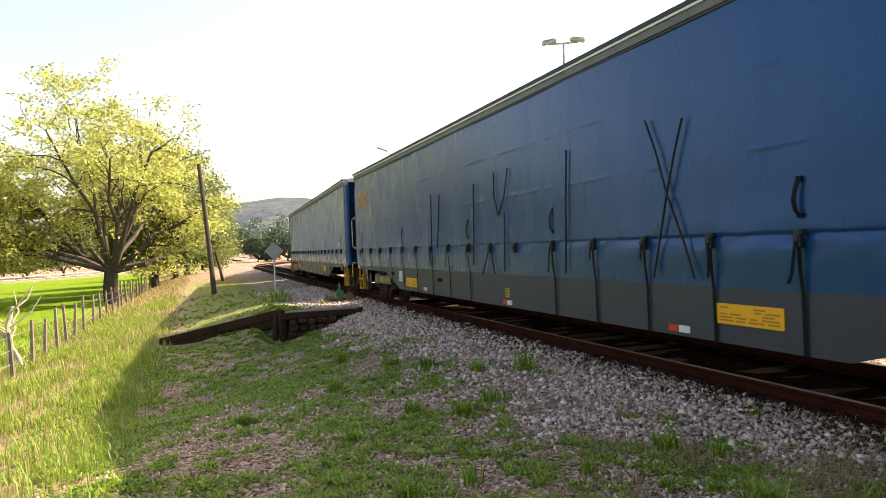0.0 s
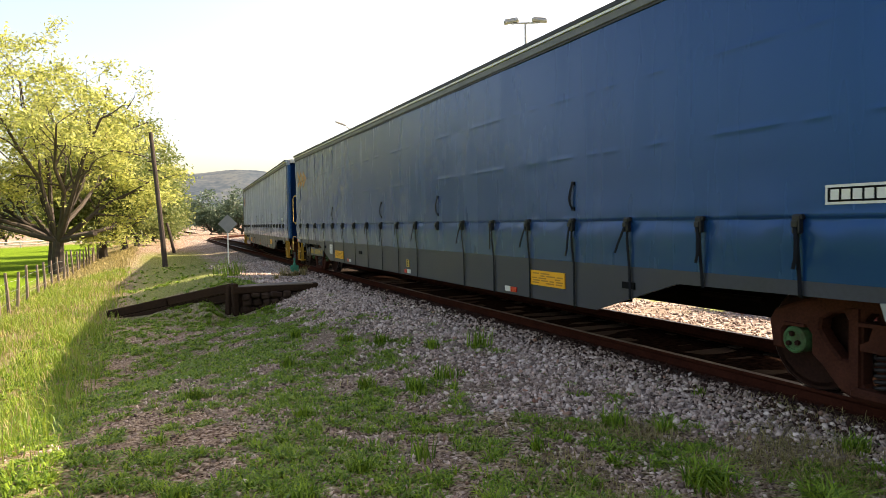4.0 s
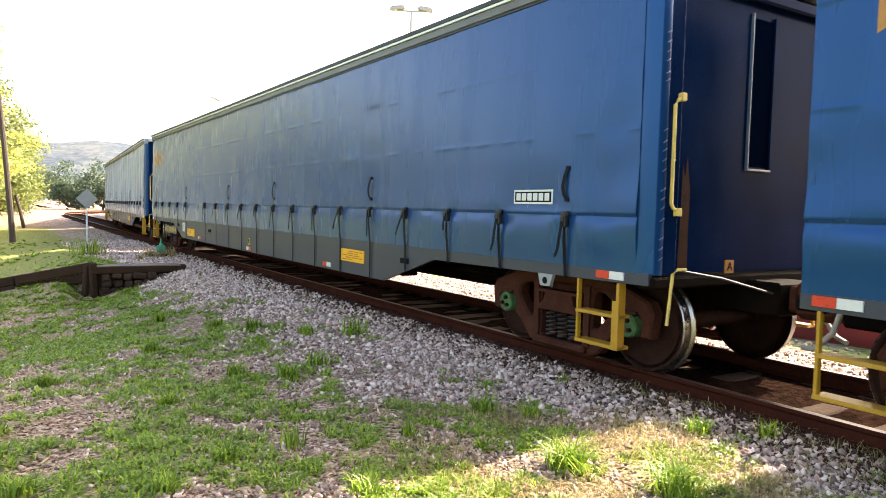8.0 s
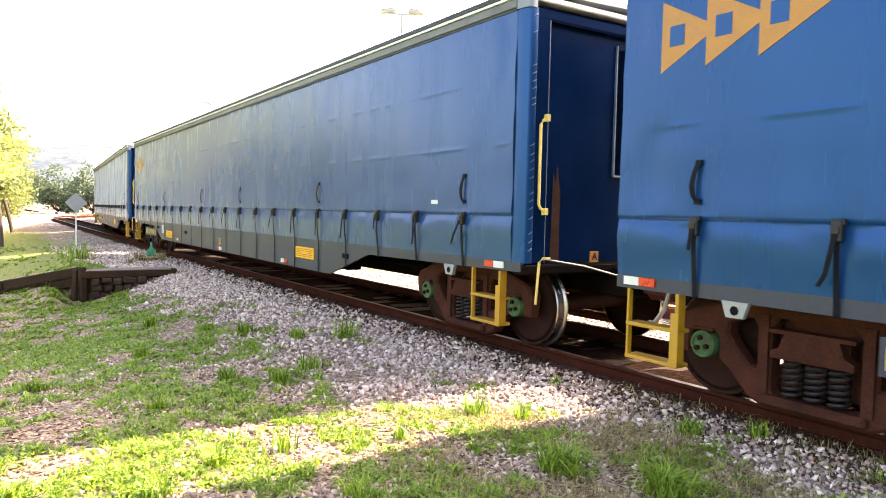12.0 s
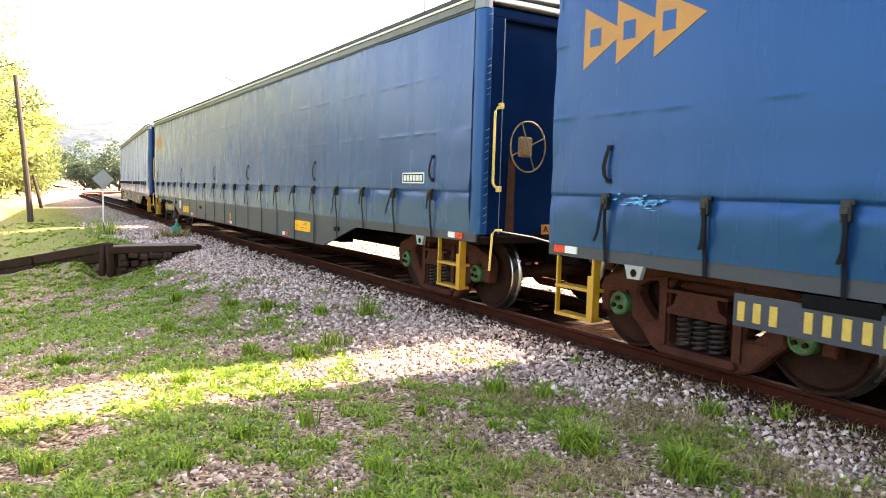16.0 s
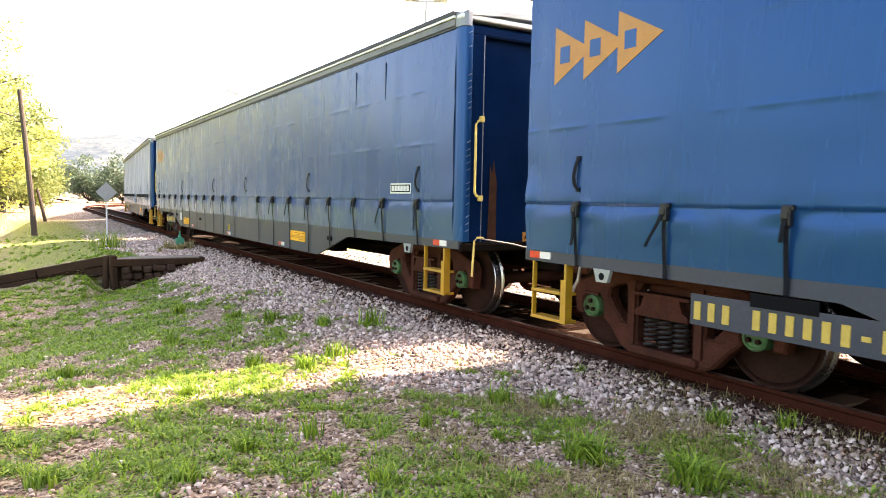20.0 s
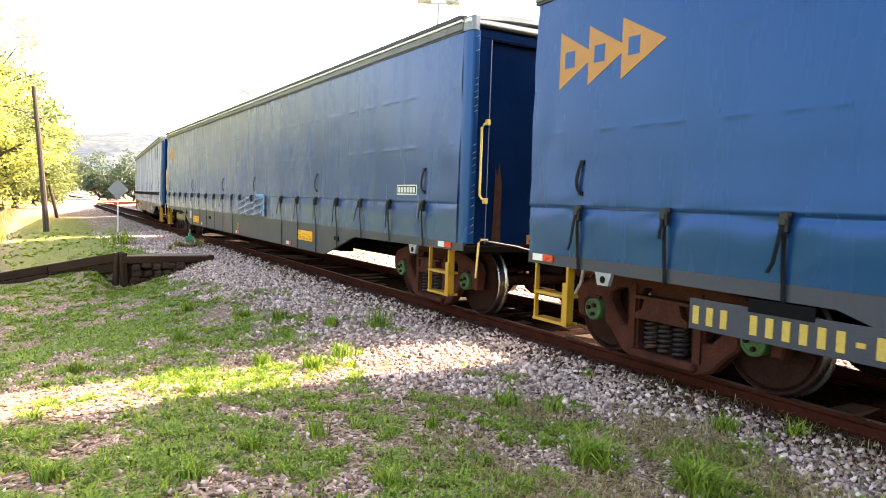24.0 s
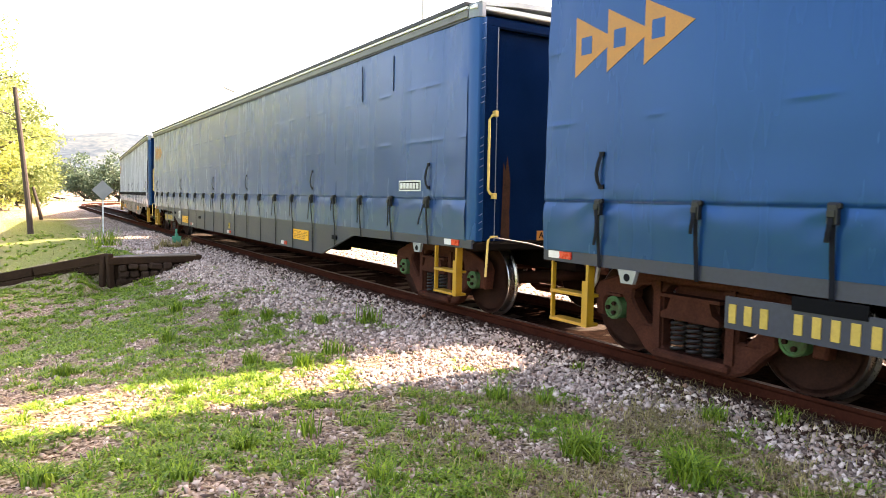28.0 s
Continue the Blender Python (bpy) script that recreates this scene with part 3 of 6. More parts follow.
def skirt_build(side):
    cuts = [0.03, 1.2, 2.2, 3.4, 4.66, LB / 2, LB - 4.82, LB - 3.47, LB - 1.2, LB - 0.03]
    b, n = Build(), len(cuts)
    ring = [(x, z) for u in cuts for x, z in (((side * (HW - 0.004)), 1.012), (side * (HW - 0.004), skirt_z(u)), (side * (HW - 0.045), skirt_z(u)), (side * (HW - 0.045), 1.012))]
    vs = [(x, yy(cuts[i // 4]), z) for i, (x, z) in enumerate(ring)]
    fs = [(4 * i + j, 4 * i + (j + 1) % 4, 4 * i + 4 + (j + 1) % 4, 4 * i + 4 + j) for i in range(n - 1) for j in range(4)] + [(3, 2, 1, 0), (4 * n - 4, 4 * n - 3, 4 * n - 2, 4 * n - 1)]
    return b.add(vs, fs)


def body_build():
    """Floor, centre sill, cross bearers and the dark hold behind the curtains."""
    b = Build()
    b.box(-HW + 0.03, HW - 0.03, yy(0.12), yy(LB - 0.12), 0.93, 0.992)
    b.box(-0.28, 0.28, yy(-0.35), yy(LB + 0.35), 0.62, 0.93, 0.02)
    b.box(-0.34, 0.34, yy(2.95), yy(LB - 2.95), 0.47, 0.93, 0.02)
    for u in np.arange(5.2, LB - 5, 1.9):
        b.box(-HW + 0.05, HW - 0.05, yy(u) - 0.05, yy(u) + 0.05, 0.66, 0.93)
    for s in (-1, 1):
        b.box(s * 0.9, s * 1.15, yy(5.0), yy(LB - 5.0), 0.52, 0.8)
    b.tube([(-0.6, yy(8), 0.62), (-0.6, yy(10), 0.62)], 0.2, 12)
    b.tube([(-0.75, yy(3.2), 0.70), (-0.75, yy(LB - 3.2), 0.70)], 0.03, 6)
    return b


def roof_build():
    b = Build()
    xs = [-HW + 0.06, -1.0, 0, 1.0, HW - 0.06]
    zs = [3.80, 3.85, 3.885, 3.85, 3.80]
    vs = [(x, yy(u), z) for u in (0.0, LB) for x, z in zip(xs, zs)] + [(x, yy(u), z - 0.06) for u in (0.0, LB) for x, z in zip(xs, zs)]
    n = 5
    fs = []
    for i in range(4):
        fs += [(i, i + 1, n + i + 1, n + i), (2 * n + i, 3 * n + i, 3 * n + i + 1, 2 * n + i + 1), (i, 2 * n + i, 2 * n + i + 1, i + 1), (n + i, n + i + 1, 3 * n + i + 1, 3 * n + i)]
    b.add(vs, fs)
    return b


def end_parts(w, lead):
    """End bulkhead with its edges and recess, wrapped corners, header and buffer beam."""
    y, sg = (yy(LB), -1) if lead else (yy(0.0), 1)

    def piece(name, key, x0, x1, d0, d1, z0, z1, c, label="", material=NAVY):
        part(name, shared(("end", key, lead, x0), lambda: Build().box(x0, x1, y + sg * d0, y + sg * d1, z0, z1, c).mesh(name, material)), None, w, label)

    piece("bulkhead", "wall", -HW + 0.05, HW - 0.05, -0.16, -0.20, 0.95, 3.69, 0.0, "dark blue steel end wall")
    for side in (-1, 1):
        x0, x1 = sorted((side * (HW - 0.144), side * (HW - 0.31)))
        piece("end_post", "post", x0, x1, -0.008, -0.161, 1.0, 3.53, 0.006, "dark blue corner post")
        x = side * (HW - 0.325)
        piece("edge_trim", "trim", x - 0.012, x + 0.012, -0.03, -0.162, 1.0, 3.53, 0.004, "pale edge of the end wall", TRIM)
    for cx, top in ((-0.98, 2.05), (1.0, 1.75)):
        ring = ((-0.075, 1.0), (0.065, 1.0), (0.055, 1.35), (0.06, top - 0.3), (0.025, top - 0.12), (0.01, top), (-0.015, top - 0.2), (-0.05, top - 0.08), (-0.06, 1.4))
        stain = Build().add([(cx + x, y + sg * -0.155, z) for x, z in ring], [tuple(range(len(ring)))])
        part("rust_stain", shared(("stain", lead, cx), lambda: stain.mesh("rust_stain", RUSTSTAIN)), None, w, "orange-brown rust streak")
    # no hollow here: a flat black panel carries the recess's shade as colour
    piece("recess", "recess", -0.12, 0.21, -0.150, -0.163, 2.0, 3.4, 0.0, "flat black panel painted as the shade in a narrow recess", RECESS_SHADE)
    for x, wide, material in ((-0.13, 0.009, TRIM), (0.22, 0.012, NAVY)):
        piece("recess_frame", "rframe", x - wide, x + wide, -0.13, -0.163, 1.98, 3.44, 0.004, "", material)
    piece("recess_sill", "rsill", -0.139, 0.232, -0.125, -0.163, 1.955, 1.978, 0.004, "pale lower edge of the recess", TRIM)
    back = 0.17 if lead else 0.06
    for side in (-1, 1):
        plan = [(HW - 0.002, -back - 0.03), (HW - 0.002, -back), (HW - 0.015, -back * 0.45), (HW - 0.045, -0.02), (HW - 0.085, 0.0), (HW - 0.14, -0.006), (HW - 0.14, -back - 0.03)]
        c = Build()
        n = len(plan)
        c.add([(side * px, y + sg * dd, z) for z in (1.0, 3.62) for px, dd in plan], [tuple(range(n)), tuple(range(2 * n - 1, n - 1, -1))] + [(i, (i + 1) % n, n + (i + 1) % n, n + i) for i in range(n)])
        part("curtain_end", shared(("corner", side, lead), lambda: c.mesh("curtain_end", TARP, True)), None, w, "blue tarpaulin wrapped round the corner")
        d = Build()
        d.add([(side * (px + 0.012 + (0.012 if dd > -0.05 else 0)), y + sg * (dd + 0.012), z) for z in (3.612, 3.775) for px, dd in plan], [tuple(range(n)), tuple(range(2 * n - 1, n - 1, -1))] + [(i, (i + 1) % n, n + (i + 1) % n, n + i) for i in range(n)])
        part("corner_cap", shared(("ccap", side, lead), lambda: d.mesh("corner_cap", CAPGREY)), None, w, "grey-blue roof corner cap")
    piece("header", "head", -HW + 0.04, HW - 0.04, -0.06, -0.17, 3.53, 3.65, 0.02)
    piece("roof_cap", "cap", -HW - 0.01, HW + 0.01, -0.02, -0.16, 3.70, 3.76, 0.012, "pale metal roof end strip", ALU)
    piece("end_beam", "beam", -HW + 0.02, HW - 0.02, 0.02, -0.2, 0.88, 0.985, 0.02, "dark steel end beam", DARK)


def strap_build(kind, low):
    b = Build()
    w = 0.019
    pr = [(1.515, 0.03), (1.42, 0.044), (1.30, 0.046), (1.2, 0.040), (1.08, 0.028), (0.99, 0.018), (low + 0.01, 0.014), (low - 0.012, 0.004)]
    vs = [(-x - HW - d, y, z) for z, x in pr for y in (-w, w) for d in (0.0, 0.004)]
    fs = []
    for i in range(len(pr) - 1):
        k = 4 * i
        fs += [(k + 1, k + 3, k + 7, k + 5), (k, k + 4, k + 6, k + 2), (k, k + 1, k + 5, k + 4), (k + 2, k + 6, k + 7, k + 3)]
    b.add(vs, fs)
    tails = {0: [(1.44, 0, 0.075), (1.30, 0.02, 0.085), (1.16, 0.05, 0.08), (1.08, 0.10, 0.07)], 1: [(1.44, 0, 0.075), (1.32, -0.02, 0.085), (1.18, -0.01, 0.08), (1.10, 0.02, 0.07)],
             2: [(1.44, 0, 0.075), (1.34, 0.04, 0.09), (1.24, 0.11, 0.085), (1.15, 0.17, 0.075)], 3: [(1.44, 0, 0.075), (1.38, 0.0, 0.085), (1.33, 0.01, 0.085), (1.26, 0.02, 0.08)]}[kind]
    vs = [(-HW - x - d, y + s, z) for z, y, x in tails for s in (-w * 0.9, w * 0.9) for d in (0, 0.005)]
    fs = []
    for i in range(len(tails) - 1):
        k = 4 * i
        fs += [(k + 1, k + 3, k + 7, k + 5), (k, k + 4, k + 6, k + 2), (k, k + 1, k + 5, k + 4), (k + 2, k + 6, k + 7, k + 3)]
    return b.add(vs, fs)


def buckle_build():
    b = Build()
    b.box(-HW - 0.075, -HW - 0.02, -0.035, 0.035, 1.375, 1.515, 0.008)
    b.box(-HW - 0.09, -HW - 0.07, -0.028, 0.028, 1.425, 1.475, 0.005)
    b.box(-HW - 0.06, -HW - 0.01, -0.045, 0.045, 1.48, 1.525, 0.01)
    return b


def loop_build():
    """Webbing hand loop, sewn on at both ends and sagging between."""
    b = Build()
    pts = [(1.935, 0, 0.012), (1.86, 0.022, 0.026), (1.76, 0.042, 0.032), (1.68, 0.03, 0.026), (1.635, 0.0, 0.012)]
    w = 0.022
    vs = [(-HW - 0.012 - x - d, y + s, z) for z, y, x in pts for s in (-w, w) for d in (0, 0.006)]
    fs = []
    for i in range(len(pts) - 1):
        k = 4 * i
        fs += [(k + 1, k + 3, k + 7, k + 5), (k, k + 4, k + 6, k + 2), (k, k + 1, k + 5, k + 4), (k + 2, k + 6, k + 7, k + 3)]
    b.add(vs, fs)
    for z in (1.635, 1.935):
        b.box(-HW - 0.03, -HW - 0.012, -0.028, 0.028, z - 0.02, z + 0.02)
    return b


def plate(u0, u1, z0, z1, t=0.006, x=0.004):
    b = Build()
    b.box(-HW - x - t, -HW - x + 0.01, yy(u1), yy(u0), z0, z1)
    return b


def bars(u0, u1, z0, z1, rows, x, rng, fill=0.55):
    """Unreadable writing: thin bars in rows."""
    b = Build()
    h = (z1 - z0) / rows
    for i in range(rows):
        z = z1 - (i + 0.5) * h
        u = u0 + rng.uniform(0, 0.06) * (u1 - u0)
        while u < u1 - 0.1 * (u1 - u0):
            w = rng.uniform(0.1, 0.3) * (u1 - u0)
            if rng.random() < 0.75:
                b.box(-HW - x - 0.002, -HW - x + 0.002, yy(min(u + w, u1)), yy(u), z - h * fill / 2, z + h * fill / 2)
            u += w + 0.06 * (u1 - u0)
    return b


def ladder_build():
    """Yellow corner step: two stiles and three treads."""
    b = Build()
    b.box(-0.025, 0.025, 0.245, 0.27, 0.30, 0.90, 0.004)
    b.box(-0.03, 0.06, -0.27, -0.235, 0.30, 0.90, 0.004)
    b.box(-0.04, -0.028, -0.28, -0.20, 0.30, 0.74, 0.003)
    for z in (0.32, 0.60):
        b.box(-0.035, 0.12, -0.27, 0.27, z - 0.018, z + 0.014, 0.005)
    return b


def handrail_build():
    b = Build()
    b.tube([(0, 0, 1.74), (-0.05, 0.0, 1.76), (-0.08, 0.0, 1.80), (-0.08, 0, 2.63), (-0.05, 0, 2.67), (0, 0, 2.69)], 0.016, 8)
    for z in (1.73, 2.70):
        b.box(-0.02, 0.03, -0.03, 0.03, z - 0.035, z + 0.035, 0.006)
    return b


def coil(b, x, y, z0, z1, r, w, turns=4.5):
    k = int(turns * 9)
    b.tube([(x + r * math.cos(2 * math.pi * i / 9), y + r * math.sin(2 * math.pi * i / 9), z0 + (z1 - z0) * i / k) for i in range(k + 1)], w, 5)


def casting(b, outer, holes, x0, x1, c):
    """A cast plate with holes between x0 and x1, its edge rounded off at x1."""
    loops = [outer] + holes
    flat = [[Vector((0, y, z)) for y, z in lp] for lp in loops]
    tris = geometry.tessellate_polygon(flat)
    inset = []
    for lp in loops:
        n = len(lp)
        area = sum(lp[i][0] * lp[(i + 1) % n][1] - lp[(i + 1) % n][0] * lp[i][1] for i in range(n))
        sg = (1 if area > 0 else -1) * (1 if lp is outer else -1)
        ring = []
        for i in range(n):
            p, q, r = Vector(lp[i - 1]), Vector(lp[i]), Vector(lp[(i + 1) % n])
            u, v = (q - p).normalized(), (r - q).normalized()
            m = Vector((-(u.y + v.y), u.x + v.x))
            m = m.normalized() if m.length > 1e-6 else Vector((0, 0))
            ring.append((q.x + sg * c * m.x, q.y + sg * c * m.y))
        inset.append(ring)
    pts = [p for lp in loops for p in lp]
    ins = [p for lp in inset for p in lp]
    n, d = len(pts), (1 if x1 > x0 else -1)
    vs = [(x0, y, z) for y, z in pts] + [(x1 - d * c, y, z) for y, z in pts] + [(x1, y, z) for y, z in ins]
    fs = [tuple(t) for t in tris] + [tuple(2 * n + i for i in reversed(t)) for t in tris]
    k = 0
    for lp in loops:
        m = len(lp)
        for i in range(m):
            a, e = k + i, k + (i + 1) % m
            fs += [(a, e, n + e, n + a), (n + a, n + e, 2 * n + e, 2 * n + a)]
        k += m
    return b.add(vs, fs)


def frame_build(s):
    """One cast side frame of a three-piece bogie: spring window, two lightening holes and the jaws for the bearings."""
    half = [(0.40, 0.05), (0.54, 0.11), (0.70, 0.28), (0.78, 0.34), (0.80, 0.36), (0.80, 0.52), (0.84, 0.57), (1.04, 0.57), (1.08, 0.52), (1.08, 0.36), (1.19, 0.36), (1.23, 0.60), (1.17, 0.70), (0.95, 0.78), (0.66, 0.87), (0.50, 0.885)]
    outer = half + [(-y, z) for y, z in reversed(half)]
    window = [(-0.34, 0.19), (-0.31, 0.16), (0.31, 0.16), (0.34, 0.19), (0.34, 0.68), (0.27, 0.76), (-0.27, 0.76), (-0.34, 0.68)]
    eye = [(0.45, 0.36), (0.455, 0.66), (0.50, 0.73), (0.60, 0.72), (0.70, 0.66), (0.71, 0.58), (0.64, 0.48), (0.52, 0.36)]
    b = Build()
    casting(b, outer, [window, eye, [(-y, z) for y, z in eye]], s * 1.0, s * 1.13, 0.022)
    for e in (-1, 1):
        b.prism([(e * 0.35, 0.16), (e * 0.35, 0.78), (e * 0.43, 0.78), (e * 0.43, 0.16)], s * 1.12, s * 1.155)
        b.prism([(e * 0.84, 0.575), (e * 0.84, 0.60), (e * 1.04, 0.60), (e * 1.04, 0.575)], s * 1.12, s * 1.16)
    lo, hi = sorted((s * 0.98, s * 1.20))
    b.box(lo, hi, -0.40, 0.40, 0.08, 0.165, 0.025)
    # plate added behind the springs to keep light out of the window
    lo, hi = sorted((s * 0.9, s * 0.97))
    b.box(lo, hi, -0.33, 0.33, 0.2, 0.74)
    return b


def bolster_build():
    b = Build()
    b.box(-1.12, 1.12, -0.24, 0.24, 0.48, 0.66, 0.03)
    for x0, x1 in ((1.08, 1.19), (-1.19, -1.08)):
        b.prism([(-0.31, 0.465), (0.31, 0.465), (0.31, 0.515), (0.24, 0.55), (0.20, 0.67), (-0.20, 0.67), (-0.24, 0.55), (-0.31, 0.515)], x0, x1)
        b.prism([(-0.32, 0.655), (0.32, 0.655), (0.32, 0.685), (-0.32, 0.685)], x0 - 0.01, x1 + 0.012)
    b.tube([(0, 0, 0.66), (0, 0, 0.94)], 0.2, 12)
    return b


def spring_build():
    b = Build()
    coil(b, 0, 0, 0.175, 0.45, 0.066, 0.015, 6.0)
    return b


def wheelset_build():
    b = Build()
    R = 0.457
    for s in (-1, 1):
        b.mi = 0
        b.lathe([(s * 0.90, 0.11), (s * 0.90, 0.15), (s * 0.86, 0.36), (s * 0.895, 0.39), (s * 0.895, R - 0.035)], 40)
        b.lathe([(s * 0.895, R - 0.04), (s * 0.895, R - 0.012)], 40, False)
        b.mi = 1
        b.lathe([(s * 0.896, R - 0.013), (s * 0.885, R - 0.002), (s * 0.80, R), (s * 0.785, R + 0.026), (s * 0.765, R + 0.024)], 40, False)
        b.mi = 0
        b.lathe([(s * 0.765, R + 0.02), (s * 0.765, R - 0.06), (s * 0.79, 0.38), (s * 0.79, 0.15), (s * 0.75, 0.11)], 40)
        b.mi = 2
        b.lathe([(s * 1.02, 0.115), (s * 1.15, 0.115), (s * 1.165, 0.10), (s * 1.165, 0.085), (s * 1.155, 0.08), (s * 1.155, 0.01)], 20)
        b.mi = 0
        for i in range(3):
            a = 2 * math.pi * i / 3
            b.lathe([(s * 1.15, 0.022), (s * 1.185, 0.022)], 6)
            for q in range(len(b.v) - 12, len(b.v)):
                x, y, z = b.v[q]
                b.v[q] = (x, y + 0.052 * math.cos(a), z + 0.052 * math.sin(a))
    b.mi = 0
    b.tube([(-1.1, 0, 0), (1.1, 0, 0)], 0.085, 12)
    return b


def letter_mesh(text, size, material):
    cu = bpy.data.curves.new("letters", "FONT")
    cu.body, cu.size, cu.extrude, cu.align_x, cu.align_y = text, size, 0.002, "CENTER", "CENTER"
    ob = bpy.data.objects.new("letters", cu)
    scene.collection.objects.link(ob)
    me = bpy.data.meshes.new_from_object(ob)
    bpy.data.objects.remove(ob)
    me.materials.clear()
    me.materials.append(material)
    return me


def lacing_build():
    """Short cords that lace the curtain to its corner, down the leading end."""
    b = Build()
    rng = random.Random(3)
    for i in range(30):
        z = 1.15 + i * 0.082 + rng.uniform(-0.012, 0.012)
        if rng.random() < 0.8:
            b.tube([(-HW + 0.07, yy(LB) - 0.012, z - 0.014), (-HW + 0.095, yy(LB) - 0.016, z), (-HW + 0.12, yy(LB) - 0.008, z + 0.012)], 0.006, 5)
    return b


# (wagon, place): red half towards the trailing end
REFLECTORS = {(1, 6.71): True, (1, 11.05): True, (2, 6.71): False, (3, 6.71): True, (4, 11.05): True, (6, 6.71): False, (6, 11.05): False, (3, 0.28): True, (4, 0.28): True, (5, 0.28): False, (6, 0.28): False,
              (2, LB - 0.47): True, (3, LB - 0.47): True, (4, LB - 0.47): False, (6, LB - 0.47): False, (7, LB - 0.47): False}


def build_wagon(index, label):
    rng = random.Random(index * 7 + 11)
    w = tagged(new("freight_wagon"), label, "wagon", group="wagons of the train")
    part("underframe", shared("body", lambda: body_build().mesh("underframe", DARK)), None, w, "dark steel floor and centre sill")
    part("curtain", curtain_mesh(index * 3 + 7, -1), None, w, "slightly glossy blue tarpaulin with welded seams")
    part("curtain", shared("far_curtain", lambda: curtain_mesh(99, 1)), None, w)
    for s in (-1, 1):
        part("skirt", shared(("skirt", s), lambda: skirt_build(s).mesh("skirt", SKIRT)), None, w, "grey steel side skirt")
        b = Build()
        b.box(s * (HW + 0.025), s * (HW - 0.12), yy(0.0), yy(U_LEAD), 3.63, 3.72, 0.006)
        part("roof_rail", shared(("rail", s), lambda: b.mesh("roof_rail", ROOFBAND)), None, w, "grey curtain rail")
        # the low strip paints the shadow slot above the curtain as dark colour
        for key, x, z0, z1 in (("low", 0.012, 3.602, 3.63), ("top", 0.055, 3.752, 3.80)):
            part("seal", shared(("seal", key, s), lambda: Build().box(s * (HW + x), s * (HW - 0.1), yy(0.0), yy(U_LEAD), z0, z1).mesh("seal", RAILTOP)), None, w, "dark roof edge strip, the lower one a painted shadow slot")
        c = Build()
        c.box(s * (HW + 0.045), s * (HW - 0.10), yy(0.0), yy(U_LEAD), 3.72, 3.752, 0.003)
        part("gutter", shared(("gutter", s), lambda: c.mesh("gutter", ALU)), None, w, "white metal gutter strip")
    part("roof", shared("roof", lambda: roof_build().mesh("roof", ROOF)), None, w)
    for lead in (True, False):
        end_parts(w, lead)
    tagged(part("lacing", shared("lace", lambda: lacing_build().mesh("lacing", LACE)), None, w, "faded blue-grey lacing cords down the corner"), kind="stuff")
    for k, u in enumerate(STRAP_U):
        if index == 6 and k in (10, 11, 12):
            continue
        if index == 2 and k == 5 or index in (1, 5) and k == 11 or index == 0 and k in (9, 10):
            if index < 2:
                part("buckle", shared("buckle", lambda: buckle_build().mesh("buckle", BUCKLE)), None, w, "loose dark buckle", at=pose(0.01, yy(u), -0.01, rng.uniform(-8, 8)))
            continue
        low = round(skirt_z(u), 2)
        kind = rng.randrange(4)
        st = part("strap", shared(("strap", kind, low), lambda: strap_build(kind, low).mesh("strap", STRAP)), None, w, at=pose(0, yy(u), 0))
        part("buckle", shared("buckle", lambda: buckle_build().mesh("buckle", BUCKLE)), None, st)
    for k in (0, 4, 8, 11, 15, 19):
        part("hand_loop", shared("loop", lambda: loop_build().mesh("hand_loop", STRAP)), None, w, at=pose(0, yy(STRAP_U[k]), 0))
    # thin dark strips: shadow lines of the inner posts, put in as colour
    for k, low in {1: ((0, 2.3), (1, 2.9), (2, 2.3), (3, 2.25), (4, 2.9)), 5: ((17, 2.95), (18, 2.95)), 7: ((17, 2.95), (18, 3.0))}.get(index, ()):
        part("post_crease", shared(("crease", low), lambda: Build().box(-HW - 0.017, -HW - 0.002, -0.006, 0.006, low, 3.48).mesh("post_crease", CREASE_SHADE)), None, w, "dark strip painted as the shadow line of a post behind the sheet", at=pose(0, yy(STRAP_U[k]), 0))
    # placards, reflectors and marks
    for u0, u1, z0, z1 in ((5.32, 6.15, 0.585, 0.785), (LB - 6.26, LB - 5.43, 0.67, 0.86)):
        p = part("placard", plate(u0, u1, z0, z1), PLACARD, w, "yellow warning placard")
        tagged(part("writing", bars(u0 + 0.04, u1 - 0.04, z0 + 0.02, z1 - 0.02, 5, 0.011, rng), INK, p), kind="stuff")
    p = part("notice", plate(4.70, 4.98, 0.68, 0.93), WHITE, w, "white paper notice")
    tagged(part("writing", bars(4.72, 4.96, 0.70, 0.90, 6, 0.011, rng), GREYINK, p), kind="stuff")
    p = part("notice", plate(11.01, 11.15, 0.645, 0.785), NUMYEL, w, "small yellow letter plate")
    part("letter", shared(("plate_letter", {2: "B", 6: "D"}.get(index, "E")), lambda: letter_mesh({2: "B", 6: "D"}.get(index, "E"), 0.15, BLACK)), None, p, at=pose(-HW - 0.012, yy(11.08), 0.715, 90, 0, -90))
    for u, z in ((0.28, 0.965), (6.71, 0.58), (11.05, 0.56), (15.3, 0.56), (LB - 0.47, 0.965)):
        fl = REFLECTORS.get((index, u), rng.random() < 0.5)
        a, c = (RED, WHITE) if fl else (WHITE, RED)
        part("reflector", plate(u - 0.16, u, z - 0.035, z + 0.035), a, w)
        part("reflector", plate(u + 0.004, u + 0.17, z - 0.035, z + 0.035), c, w)
    for u, z in ((4.12, 0.85), (7.75, 0.81), (LB - 4.2, 0.81)):
        part("slot", shared(("slot", u), lambda: plate(u - 0.10, u + 0.10, z - 0.035, z + 0.035, 0.012).mesh("slot", BLACK)), None, w)
